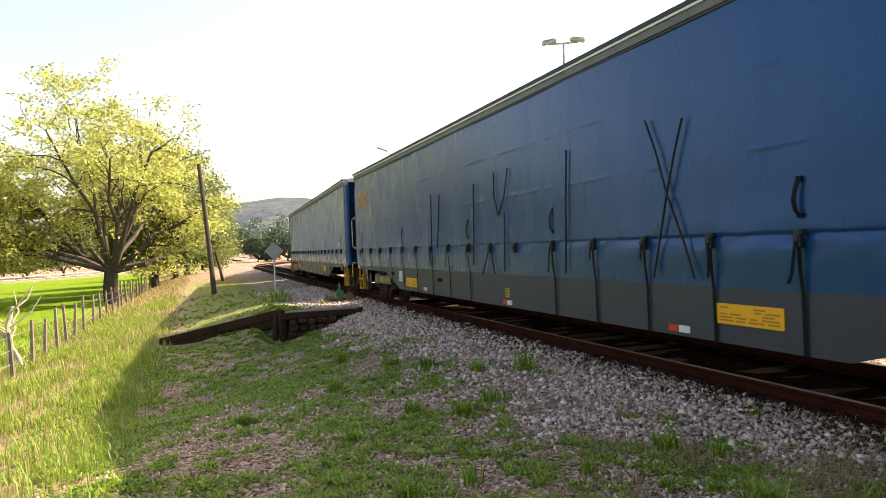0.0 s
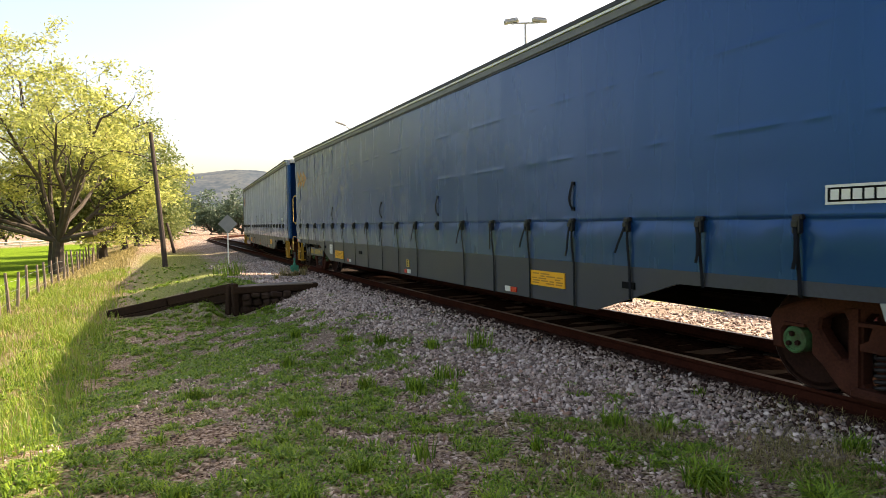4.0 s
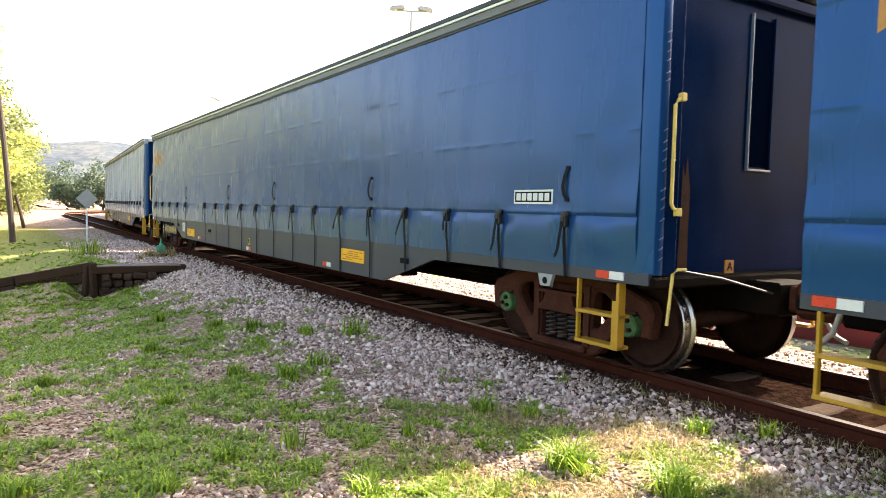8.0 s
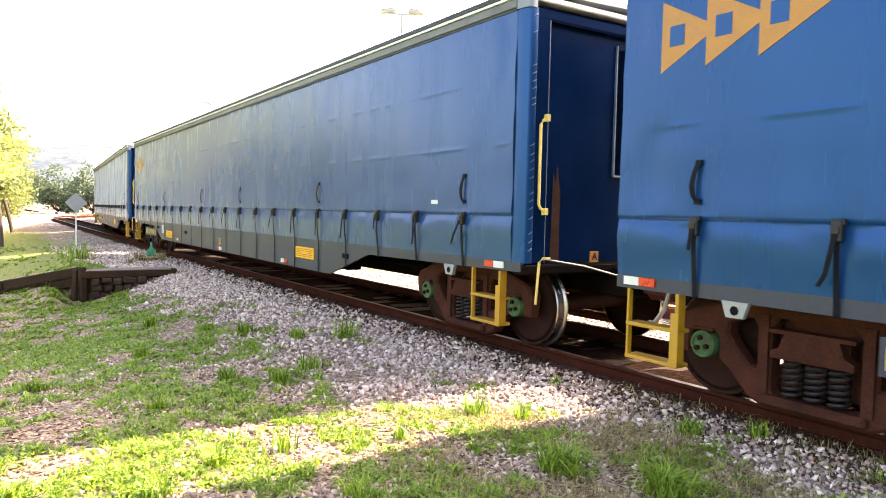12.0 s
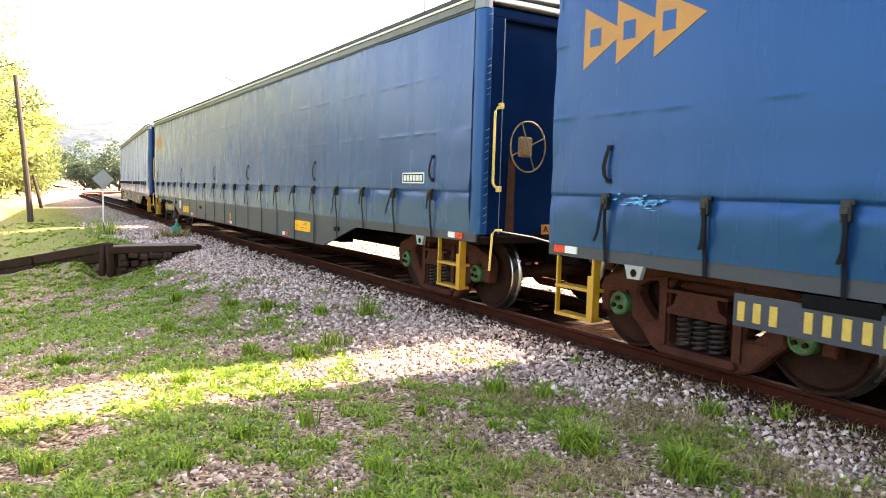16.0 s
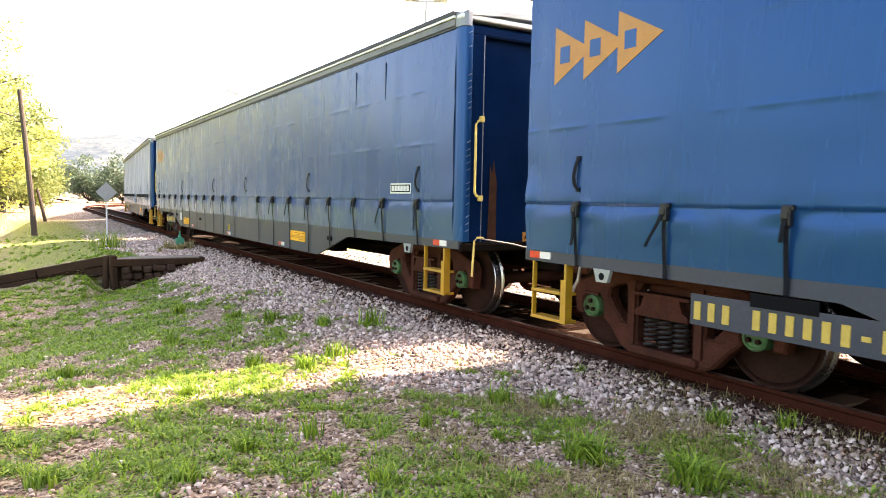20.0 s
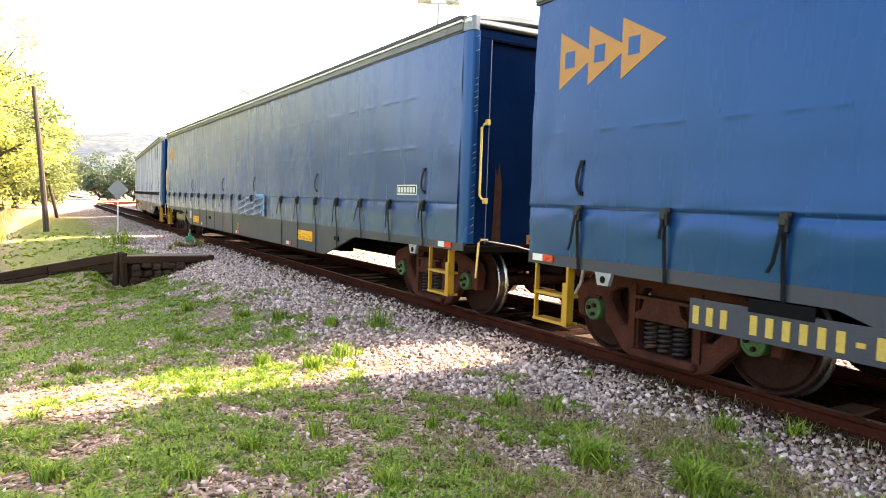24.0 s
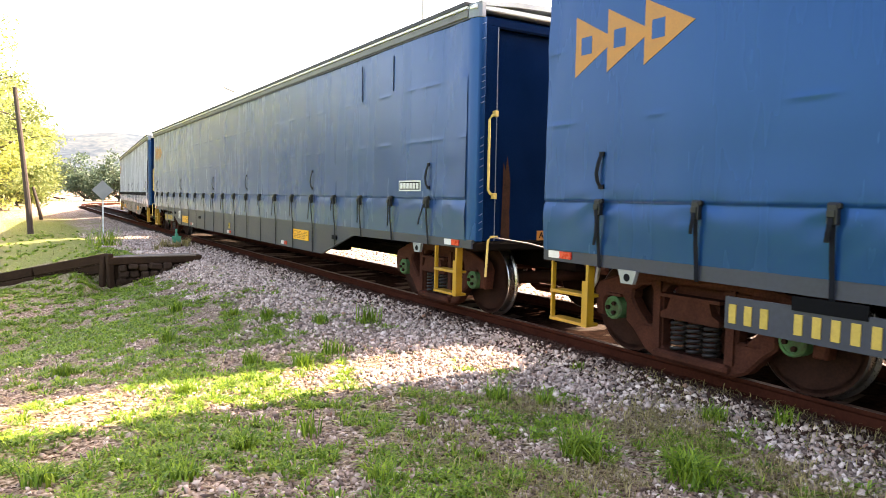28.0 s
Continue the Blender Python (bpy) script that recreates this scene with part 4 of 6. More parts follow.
    # number board with one bar for each sign
    nb = part("number_board", shared("board", lambda: plate(2.2, 3.84, 0.555, 0.80, 0.01, -0.01).mesh("number_board", SKIRT)), None, w, "grey board with pale yellow marks")
    part("board_slot", shared("bslot", lambda: plate(2.74, 3.26, 0.77, 0.87, 0.008, 0.0).mesh("board_slot", BLACK)), None, nb)
    for i in range(12):
        if i == 3:
            continue
        u = 2.24 + i * 0.131
        hz = (0.60, 0.745) if i != 10 else (0.655, 0.69)
        part("mark", shared(("mark", i), lambda: plate(u, u + 0.06, hz[0], hz[1], 0.006, 0.002).mesh("mark", NUMYEL)), None, nb)
    # orange arrow shapes, a maker's plate
    for i, u in enumerate((0.44, 0.86, 1.30)):
        b = Build()
        b.prism([(yy(u), 3.24 - i * 0.01), (yy(u), 2.67), (yy(u + 0.52), 2.95)], -HW - 0.0150 - 0.001 * i, -HW - 0.011)
        part("logo_triangle", shared(("logo", i), lambda: b.mesh("logo_triangle", ORANGE)), None, w, "faded orange triangle")
    for i, u in enumerate((0.52, 0.94, 1.38)):
        part("logo_mark", shared(("lmark", i), lambda: plate(u, u + 0.14, 2.87, 3.03, 0.002, 0.0160).mesh("logo_mark", TARP)), None, w)
    if index not in (3,):
        p = part("maker_plate", shared("maker", lambda: plate(LB - 1.86, LB - 1.25, 1.59, 1.735, 0.004, 0.013).mesh("maker_plate", WHITE)), None, w, "white maker's plate with a dark band")
        part("plate_band", shared("mband", lambda: plate(LB - 1.84, LB - 1.27, 1.61, 1.715, 0.003, 0.0155).mesh("plate_band", BLACK)), None, p)
        for i in range(6):
            u = LB - 1.815 + i * 0.0895
            part("plate_mark", shared(("mm", i), lambda: plate(u, u + 0.068, 1.625, 1.70, 0.003, 0.0175).mesh("plate_mark", WHITE)), None, p)
    else:
        p = part("maker_plate", shared("maker_torn", lambda: plate(LB - 1.75, LB - 1.6, 1.61, 1.66, 0.004, 0.013).mesh("maker_plate", WHITE)), None, w, "torn remains of a white plate")
    # steps, rails and couplings
    for u in (0.42, LB - 0.62):
        part("corner_step", shared("ladder", lambda: ladder_build().mesh("corner_step", YELLOW)), None, w, "yellow steel step", at=pose(-HW + 0.03, yy(u), 0))
        part("corner_step", shared("ladder", lambda: ladder_build().mesh("corner_step", YELLOW)), None, w, "yellow steel step", at=pose(HW - 0.03, yy(u), 0, 0, 0, 180))
    for u, sg in ((0.0, 1), (LB, -1)):
        if sg < 0:
            part("handrail", shared("handrail", lambda: handrail_build().mesh("handrail", RAILYEL, True)), None, w, "pale yellow grab rail", at=pose(-HW + 0.27, yy(u) + sg * 0.02, -0.19))
            b = Build()
            b.tube([(-HW + 0.15, 0.06, 0.58), (-HW + 0.15, 0.10, 1.02), (-HW + 0.16, 0.14, 1.06), (-HW + 0.24, 0.16, 1.06)], 0.014, 8)
            part("grab_iron", shared("grab", lambda: b.mesh("grab_iron", RAILYEL, True)), None, w, "pale yellow grab iron", at=pose(0, yy(u), 0, 0, 0, 0) if sg > 0 else pose(0, yy(u), 0) @ Matrix.Diagonal((1, -1, 1, 1)))
            c = Build()
            c.tube([(-HW + 0.2, 0.16, 1.05), (-0.9, 0.2, 0.98), (-0.15, 0.3, 0.80)], 0.011, 6)
            part("coupling_lever", shared("lever", lambda: c.mesh("coupling_lever", DARKSTEEL, True)), None, w, at=pose(0, yy(u), 0) if sg > 0 else pose(0, yy(u), 0) @ Matrix.Diagonal((1, -1, 1, 1)))
        d = Build()
        d.box(-0.12, 0.12, 0.0, 0.45, 0.66, 0.9, 0.03)
        d.box(-0.2, 0.2, 0.42, 0.72, 0.62, 0.96, 0.06)
        part("coupler", shared("coupler", lambda: d.mesh("coupler", RUST)), None, w, at=pose(0, yy(u), 0) if sg > 0 else pose(0, yy(u), 0, 0, 0, 180))
        e = Build()
        e.tube([(-0.55, 0.12, 0.9), (-0.55, 0.2, 0.85), (-0.5, 0.3, 0.6), (-0.42, 0.5, 0.42), (-0.3, 0.66, 0.4)], 0.024, 7)
        part("air_hose", shared("hose", lambda: e.mesh("air_hose", GREYINK, True)), None, w, at=pose(0, yy(u), 0) if sg > 0 else pose(0, yy(u), 0, 0, 0, 180))
    tag = Build()
    tag.box(-0.62, -0.50, yy(LB) - 0.03, yy(LB) - 0.015, 1.0, 1.12)
    tg = part("letter_tag", shared("tag", lambda: tag.mesh("letter_tag", ORANGE)), None, w, "small orange tag")
    part("letter", shared("lettera", lambda: letter_mesh("A", 0.11, BLACK)), None, tg, at=pose(-0.56, yy(LB) - 0.033, 1.06, 90, 0, 0))
    # pad eyes and bogies
    for u in (1.2, LB - 1.32):
        b = Build()
        b.prism([(-0.11, 0.90), (-0.07, 0.78), (0.07, 0.78), (0.11, 0.90)], -HW - 0.02, -HW + 0.02)
        pe = part("pad_eye", shared("padeye", lambda: b.mesh("pad_eye", GREYSTEEL)), None, w, "grey lifting eye", at=pose(0, yy(u), 0))
        c = Build()
        c.lathe([(-HW - 0.024, 0.035), (-HW - 0.018, 0.035)], 12)
        part("eye_hole", shared("eyehole", lambda: c.mesh("eye_hole", BLACK)), None, pe, at=pose(0, 0, 0.835))
    wheels = []
    for u in (BOGIE_U, LB - BOGIE_U):
        bg = part("bogie", shared("bolster", lambda: bolster_build().mesh("bogie", RUST)), None, w, "rust-brown cast steel bogie", at=pose(0, yy(u), 0))
        for s in (-1, 1):
            part("side_frame", shared(("frame", s), lambda: frame_build(s).mesh("side_frame", RUST)), None, bg)
        for sx in (-1.09, 1.09):
            for sy in (-0.175, 0.0, 0.175):
                part("coil_spring", shared("spring", lambda: spring_build().mesh("coil_spring", SPRING_STEEL, True)), None, bg, at=pose(sx, sy, 0))
        for y in (-0.94, 0.94):
            wheels.append(part("wheelset", shared("wheelset", lambda: wheelset_build().mesh("wheelset", [WHEEL, STEEL, GREENCAP], True)), None, bg, "rusty wheels with bright rims and green bearing caps", at=pose(0, y, 0.457)))
    return w, wheels


WAGON_LABELS = {0: "blue curtain-sided freight wagon with loose dark ropes on its tarpaulin", 3: "blue curtain-sided freight wagon with a torn maker's plate", 6: "blue curtain-sided freight wagon with its hem torn loose"}
WAGONS = {k: build_wagon(k, WAGON_LABELS.get(k, "blue curtain-sided freight wagon with black straps and grey skirt")) for k in range(-1, 11)}


def ropes():
    """Loose cords on one wagon's curtain."""
    w = WAGONS[0][0]
    lines = [[(14.92, 2.76), (15.08, 2.42), (15.24, 1.96), (15.49, 1.44), (15.63, 1.08)], [(15.53, 2.68), (15.39, 2.35), (15.24, 1.93), (15.10, 1.47), (14.97, 1.07)],
             [(13.20, 2.69), (13.14, 2.07), (13.07, 1.08)], [(10.79, 2.66), (10.79, 2.25), (10.94, 1.95), (11.17, 2.22), (11.34, 2.67)], [(11.18, 1.99), (11.10, 1.06)],
             [(7.52, 2.56), (7.48, 1.9), (7.44, 1.10)], [(8.05, 2.52), (7.95, 2.0), (7.81, 1.45)], [(9.91, 2.56), (9.85, 1.9), (9.78, 1.14)],
             [(10.53, 1.50), (10.36, 1.22), (10.18, 0.99)], [(10.56, 1.50), (10.62, 1.25), (10.69, 1.01)]]
    for ln in lines:
        b = Build()
        b.tube([(-HW - 0.05, yy(u), z) for u, z in ln], 0.012, 5)
        part("rope", b, ROPE, w, "loose dark cord")


ropes()


def torn_hem():
    """Loose, crumpled hem on one wagon, with a pale turned-back corner, and a pale patch on another."""
    w = WAGONS[6][0]
    us, zs = np.linspace(10.5, 13.62, 110), np.linspace(1.035, 1.5, 40)
    U, Z = np.meshgrid(us, zs)
    slant = (Z - 1.05) - 0.17 * (U - 10.5)
    edge = step(10.5, 11.6, U) * step(1.5, 1.42, Z)
    fold = np.sin(slant * 42 + 2.6 * value_noise(U, Z, 61, 0.45) + 0.8 * U)
    out = 0.03 + edge * (0.015 + 0.030 * np.maximum(fold, -0.3) * step(10.5, 12.2, U) + 0.012 * (value_noise(U * 1.4, Z * 4, 62, 0.3) - 0.5))
    V = np.stack([-HW - out, yy(U), Z], -1).reshape(-1, 3)
    n, m = len(us), len(zs)
    i, j = np.meshgrid(np.arange(n - 1), np.arange(m - 1))
    a = (j * n + i).ravel()
    part("loose_hem", soup("loose_hem", V, np.stack([a, a + 1, a + n + 1, a + n], 1), TARP, None, True), None, w, "crumpled loose tarpaulin hem")
    for name, u0, u1, z0, z1 in (("tape", 13.05, 13.66, 1.485, 1.545), ("tape", 13.60, 13.70, 1.05, 1.484)):
        part(name, Build().box(-HW - 0.088, -HW - 0.076, yy(u1), yy(u0), z0, z1, 0.004), TORN, w, "bright pale blue repair tape")
    for q in (10, 11):
        part("buckle", shared("buckle", lambda: buckle_build().mesh("buckle", BUCKLE)), None, w, "loose dark buckle", at=pose(-0.05, yy(STRAP_U[q] - 0.05), 0))
    w = WAGONS[3][0]
    b, rng = Build(), random.Random(17)
    for _ in range(26):
        u, z = rng.gauss(1.33, 0.11), rng.gauss(1.455, 0.032)
        du, dz = rng.uniform(0.02, 0.07), rng.uniform(0.004, 0.014)
        b.prism([(yy(u - du), z), (yy(u - du * 0.3), z - dz), (yy(u + du), z + dz * 0.4), (yy(u + du * 0.2), z + dz)], -HW - 0.046, -HW - 0.036)
    part("patch", b, TORN, w, "pale blue scuffed patch")
    # hand brake wheel on the leading end of one wagon
    w = WAGONS[4][0]
    b = Build()
    c = (-0.95, yy(LB) - 0.12, 2.05)
    b.tube([(c[0] + 0.26 * math.cos(a), c[1], c[2] + 0.30 * math.sin(a)) for a in np.linspace(0, 2 * math.pi, 25)], 0.010, 6)
    for i in range(4):
        a = i * math.pi / 2 + 0.4
        b.tube([c, (c[0] + 0.26 * math.cos(a), c[1], c[2] + 0.30 * math.sin(a))], 0.007, 5)
    b.box(c[0] - 0.09, c[0] + 0.09, c[1] + 0.02, c[1] + 0.1, c[2] - 0.12, c[2] + 0.12, 0.02)
    part("brake_wheel", b, BRAKE, w, "hand brake wheel")


torn_hem()

# ---- beside the line ----
def gz(x, y):
    return float(ground_z(np.array([float(x)]), np.array([float(y)]))[0])


def build_culvert():
    """Low retaining wall of old sleepers that ends in a box at the ballast."""
    w = tagged(new("retaining_wall"), "low retaining wall of dark old sleepers with a boxed end", "retaining wall", kind="structure")
    ax, ay, bx, by = *WALL_A, *WALL_B
    rng = random.Random(8)
    ang = math.degrees(math.atan2(by - ay, bx - ax))
    length = math.hypot(bx - ax, by - ay)
    tilt = -math.degrees(math.atan2(0.74, length))
    for x0, x1 in ((0.0, 1.72), (1.735, length - 0.02)):
        for row in range(2):
            b = Build()
            b.box(x0 + rng.uniform(0, 0.03), x1, -0.08, 0.08, -0.225, -0.005, 0.02)
            part("beam", b, CULVERT, w, at=pose(ax, ay, -0.68, 0, tilt, ang) @ pose(0, rng.uniform(-0.02, 0.02) + 0.03 * row, -0.225 * row, rng.uniform(-2, 2)))
    b = Build()
    b.box(-0.07, 0.07, -0.08, 0.08, -1.0, 0.03, 0.02)
    part("post", b, CULVERT, w, "dark corner post", at=pose(bx - 0.05, by - 0.12, 0, 2, -3, 20))
    part("post", Build().box(-0.06, 0.06, -0.07, 0.07, -1.0, -0.02, 0.02), CULVERT, w, at=pose(bx - 0.16, by + 0.02, 0, 0, 4, 35))
    cx, cy = WALL_C
    for i, (z0, z1) in enumerate(((-0.24, -0.06), (-0.80, -0.60))):
        b = Build()
        b.box(-0.12 + 0.2 * i, cx - bx + 0.45 - 0.5 * i, -0.12, 0.12, z0, z1, 0.02)
        part("beam", b, CULVERT, w, at=pose(bx, by - 0.08, 0, 0, 0, math.degrees(math.atan2(cy - by, cx - bx))))
    part("top_board", Build().box(0.0, cx - bx + 0.3, -0.12, 0.5, -0.09, -0.05, 0.01), WOOD, w, "weathered grey top boards", at=pose(bx, by - 0.05, 0.0, 0, 0, 4))
    # added dark box, so that no light shows through between the stones
    part("backing", Build().box(0.02, cx - bx + 0.1, 0.03, 0.2, -0.9, -0.2, 0.01), CULVERT, w, "dark backing added to close the gaps between the stones", at=pose(bx, by - 0.05, 0, 0, 0, 4))
    for row, (z, n) in enumerate(((-0.33, 6), (-0.47, 5), (-0.62, 4))):
        x = bx + 0.14
        for _ in range(n):
            a, h = rng.uniform(0.08, 0.16), rng.uniform(0.055, 0.10)
            part("stone", Build().box(-a, a, -0.1, 0.1, -h, h, min(a, h) * 0.45), MASONRY, w, at=pose(x + a, by - 0.09 + rng.uniform(-0.05, 0.05), z + rng.uniform(-0.03, 0.03), rng.uniform(-12, 12), rng.uniform(-16, 16), rng.uniform(-14, 14)))
            x += 2 * a + rng.uniform(0.0, 0.04)


build_culvert()


def build_sign():
    x, y = 2.5, 24.85
    s = tagged(new("trackside_sign"), "diamond-shaped grey sign on a thin pale post, seen from behind", "sign")
    s.matrix_basis = pose(x, y, gz(x, y))
    h = 1.87 - gz(x, y)
    part("post", Build().box(-0.022, 0.022, -0.022, 0.022, -0.1, h - 0.02, 0.004), mat("sign_post_paint", (0.55, 0.56, 0.56), 0.5), s)
    b = Build()
    r = 0.315
    b.add([(r, -0.03, 0), (0, -0.03, r), (-r, -0.03, 0), (0, -0.03, -r), (r, -0.036, 0), (0, -0.036, r), (-r, -0.036, 0), (0, -0.036, -r)], [(0, 1, 2, 3), (7, 6, 5, 4), (0, 4, 5, 1), (1, 5, 6, 2), (2, 6, 7, 3), (3, 7, 4, 0)])
    part("board", b, GREYSTEEL, s, "grey metal diamond", at=pose(0, 0, h - 0.315))


build_sign()


def build_poles():
    p = tagged(new("utility_pole"), "dark leaning wooden pole beside the line", "pole")
    p.matrix_basis = pose(0.73, 35.0, gz(0.73, 35.0))
    part("mast", Build().tube([(0, 0, -0.5), (-0.1, 0, 1.3), (-0.30, 0, 4.0), (-0.48, 0, 6.18)], [0.13, 0.12, 0.105, 0.09], 10), POLE, p)
    for z, x in ((4.85, -0.37), (4.45, -0.34)):
        part("bracket", Build().box(x - 0.28, x + 0.2, -0.03, 0.03, z - 0.025, z + 0.025, 0.005), POLE, p)
    q = tagged(new("stub_pole"), "short leaning wooden stub pole in the grass", "pole")
    q.matrix_basis = pose(1.72, 52.0, gz(1.72, 52.0))
    part("mast", Build().tube([(0, 0, -0.4), (-0.25, 0, 1.0), (-0.50, 0, 2.1)], [0.11, 0.10, 0.09], 8), POLE, q)


build_poles()


def build_switch_stand():
    x, y = 4.35, 23.4
    s = tagged(new("switch_stand"), "small green trackside marker on a rusty base", "switch stand")
    s.matrix_basis = pose(x, y, gz(x, y))
    part("base", Build().box(-0.3, 0.3, -0.14, 0.14, -0.05, 0.10, 0.02), RUST, s)
    part("stem", Build().tube([(0.1, 0, 0.05), (0.1, 0, 0.6)], 0.03, 8), STANDGREEN, s)
    b = Build()
    b.box(-0.14, 0.14, -0.04, 0.04, 0.16, 0.38, 0.03)
    b.box(-0.05, 0.05, -0.05, 0.05, 0.36, 0.46, 0.02)
    part("target", b, STANDGREEN, s, "green target", at=pose(0.1, 0, 0.0))


build_switch_stand()


def build_fence():
    f = tagged(new("wire_fence"), "old wire fence on thin pale wooden posts", "fence")
    rng = random.Random(12)
    ys, y = [], 14.5
    while y < 62:
        ys.append(y)
        y += 1.7 + rng.uniform(-0.5, 0.7)
    tops = []
    for y in ys:
        x = -4.05 + 0.02 * (y - 18) + rng.uniform(-0.08, 0.08)
        z = gz(x, y)
        hgt, lx, ly = rng.uniform(1.05, 1.35), rng.uniform(-0.10, 0.10), rng.uniform(-0.08, 0.08)
        b = Build()
        b.tube([(0, 0, -0.2), (lx * 0.5, ly * 0.5, hgt * 0.5), (lx, ly, hgt)], [0.055, 0.05, 0.042], 7)
        part("post", b, WOOD, f, at=pose(x, y, z))
        tops.append((x, y, z, lx, ly))
    for hh in (0.35, 0.65, 0.95):
        part("wire", Build().tube([(x + lx * hh, y + ly * hh, z + hh) for x, y, z, lx, ly in tops], 0.004, 4), GREYSTEEL, f)


build_fence()


def build_lamps():
    m = tagged(new("floodlight_mast"), "tall grey mast with two floodlights behind the train", "street lamp")
    D = 32.0
    m.matrix_basis = pose(D * math.sin(radians(29.57)), D * math.cos(radians(29.57)), -0.2)
    part("pole", Build().tube([(0, 0, 0), (0, 0, 10.5)], [0.10, 0.05], 10), LAMPGREY, m)
    part("crossbar", Build().box(-0.65, 0.65, -0.03, 0.03, 10.45, 10.52, 0.01), LAMPGREY, m, at=pose(0, 0, 0, 0, 0, -28))
    for s in (-1, 1):
        b = Build()
        b.box(-0.34, 0.34, -0.16, 0.16, -0.06, 0.08, 0.04)
        b.box(-0.28, 0.28, -0.13, 0.13, 0.07, 0.13, 0.03)
        part("lamp_head", b, LAMPGREY, m, "grey floodlight head", at=pose(0, 0, 0, 0, 0, -28) @ pose(s * 0.62, 0, 10.57, 0, 8 * s, 0))
    q = tagged(new("street_lamp"), "grey street lamp with a long arm", "street lamp")
    D = 60.0
    q.matrix_basis = pose(D * math.sin(radians(15.85)), D * math.cos(radians(15.85)), -0.2)
    part("pole", Build().tube([(0, 0, 0), (0, 0, 8.6), (-0.25, 0, 9.4), (-0.8, 0.05, 9.75)], [0.10, 0.07, 0.05, 0.045], 10), LAMPGREY, q)
    b = Build()
    b.box(-0.5, 0.45, -0.15, 0.15, -0.06, 0.08, 0.05)
    part("lamp_head", b, LAMPGREY, q, "grey lantern", at=pose(-1.25, 0.08, 10.0, 0, 20, -10))


build_lamps()


def build_far():
    w = tagged(new("red_platform_edge"), "low dull red painted wall beyond the track", "low wall", kind="structure")
    part("face", Build().box(10.0, 10.4, -12, 10.2, -0.4, 0.52, 0.02), REDWALL, w)
    part("coping", Build().box(9.95, 10.45, -12, 10.2, 0.52, 0.60, 0.02), REDWALL, w)
    f = tagged(new("field_fence"), "white rail fence at the far side of the field", "fence")
    rng = random.Random(4)
    pts = [(-60 + i * 4.2, 118 + 0.15 * (i * 4.2)) for i in range(16)]
    for x, y in pts:
        part("post", shared("whitepost", lambda: Build().box(-0.09, 0.09, -0.09, 0.09, -0.1, 1.0, 0.01).mesh("post", CONCRETE)), None, f, at=pose(x, y, gz(x, y)))
    for h in (0.45, 0.85):
        part("rail", Build().tube([(x, y, gz(x, y) + h) for x, y in pts], 0.11, 5), CONCRETE, f)
    s = tagged(new("shed"), "small shed with a grey pitched roof among the trees", "shed")
    s.matrix_basis = pose(18.5, 128, gz(18.5, 128)) @ pose(0, 0, 0, 0, 0, 25)
    part("wall", Build().box(-2, 2, -1.5, 1.5, 0, 1.6), SHEDROOF, s)
    b = Build()
    b.add([(-2.3, -1.9, 1.5), (2.3, -1.9, 1.5), (2.3, 1.9, 1.5), (-2.3, 1.9, 1.5), (-2.3, 0, 2.9), (2.3, 0, 2.9)], [(0, 1, 5, 4), (2, 3, 4, 5), (1, 2, 5), (3, 0, 4), (3, 2, 1, 0)])
    part("roof", b, SHEDROOF, s)


build_far()


def hill_material():
    m = bpy.data.materials.new("haze_blue_hillside")
    m.use_nodes = True
    nt = m.node_tree
    b = nt.nodes["Principled BSDF"]
    co = nt.nodes.new("ShaderNodeTexCoord")
    a, c = nt.nodes.new("ShaderNodeTexNoise"), nt.nodes.new("ShaderNodeTexNoise")
    a.inputs["Scale"].default_value, c.inputs["Scale"].default_value = 0.018, 0.11
    a.inputs["Detail"].default_value = c.inputs["Detail"].default_value = 8.0
    for n in (a, c):
        nt.links.new(co.outputs["Object"], n.inputs["Vector"])
    mm = nt.nodes.new("ShaderNodeMath")
    mm.operation = "MULTIPLY_ADD"
    mm.inputs[1].default_value = 0.6
    nt.links.new(c.outputs["Fac"], mm.inputs[0])
    nt.links.new(a.outputs["Fac"], mm.inputs[2])
    # pale blue-grey stops: the haze of distance is put into the base colour
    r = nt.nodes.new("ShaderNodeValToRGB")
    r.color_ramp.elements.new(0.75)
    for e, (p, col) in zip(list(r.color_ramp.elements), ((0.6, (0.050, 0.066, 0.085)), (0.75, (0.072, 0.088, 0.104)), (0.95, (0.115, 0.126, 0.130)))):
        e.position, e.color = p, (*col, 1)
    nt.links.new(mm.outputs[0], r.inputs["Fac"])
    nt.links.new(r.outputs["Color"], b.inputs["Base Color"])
    b.inputs["Roughness"].default_value = 1.0
    b.inputs["Specular IOR Level"].default_value = 0.0
    return m


def build_hill():
    xs, ys = np.linspace(-900, 1500, 120), np.linspace(1100, 2100, 40)
    gx, gy = np.meshgrid(xs, ys)
    ridge = np.interp(gx, [-900, -420, -100, 60, 170, 260, 420, 700, 1500], [55, 70, 88, 108, 122, 116, 108, 95, 60])
    z = ridge * step(1100, 1500, gy) + 10 * (value_noise(gx, gy, 31, 140) - 0.5) + 5 * (value_noise(gx, gy, 32, 35) - 0.5) - 4
    n, m = len(xs), len(ys)
    i, j = np.meshgrid(np.arange(n - 1), np.arange(m - 1))
    a = (j * n + i).ravel()
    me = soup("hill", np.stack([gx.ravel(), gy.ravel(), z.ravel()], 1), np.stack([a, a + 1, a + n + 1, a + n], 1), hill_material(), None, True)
    tagged(new("hill", me), "distant wooded hill with haze put into its colour", "hill", kind="structure")


build_hill()


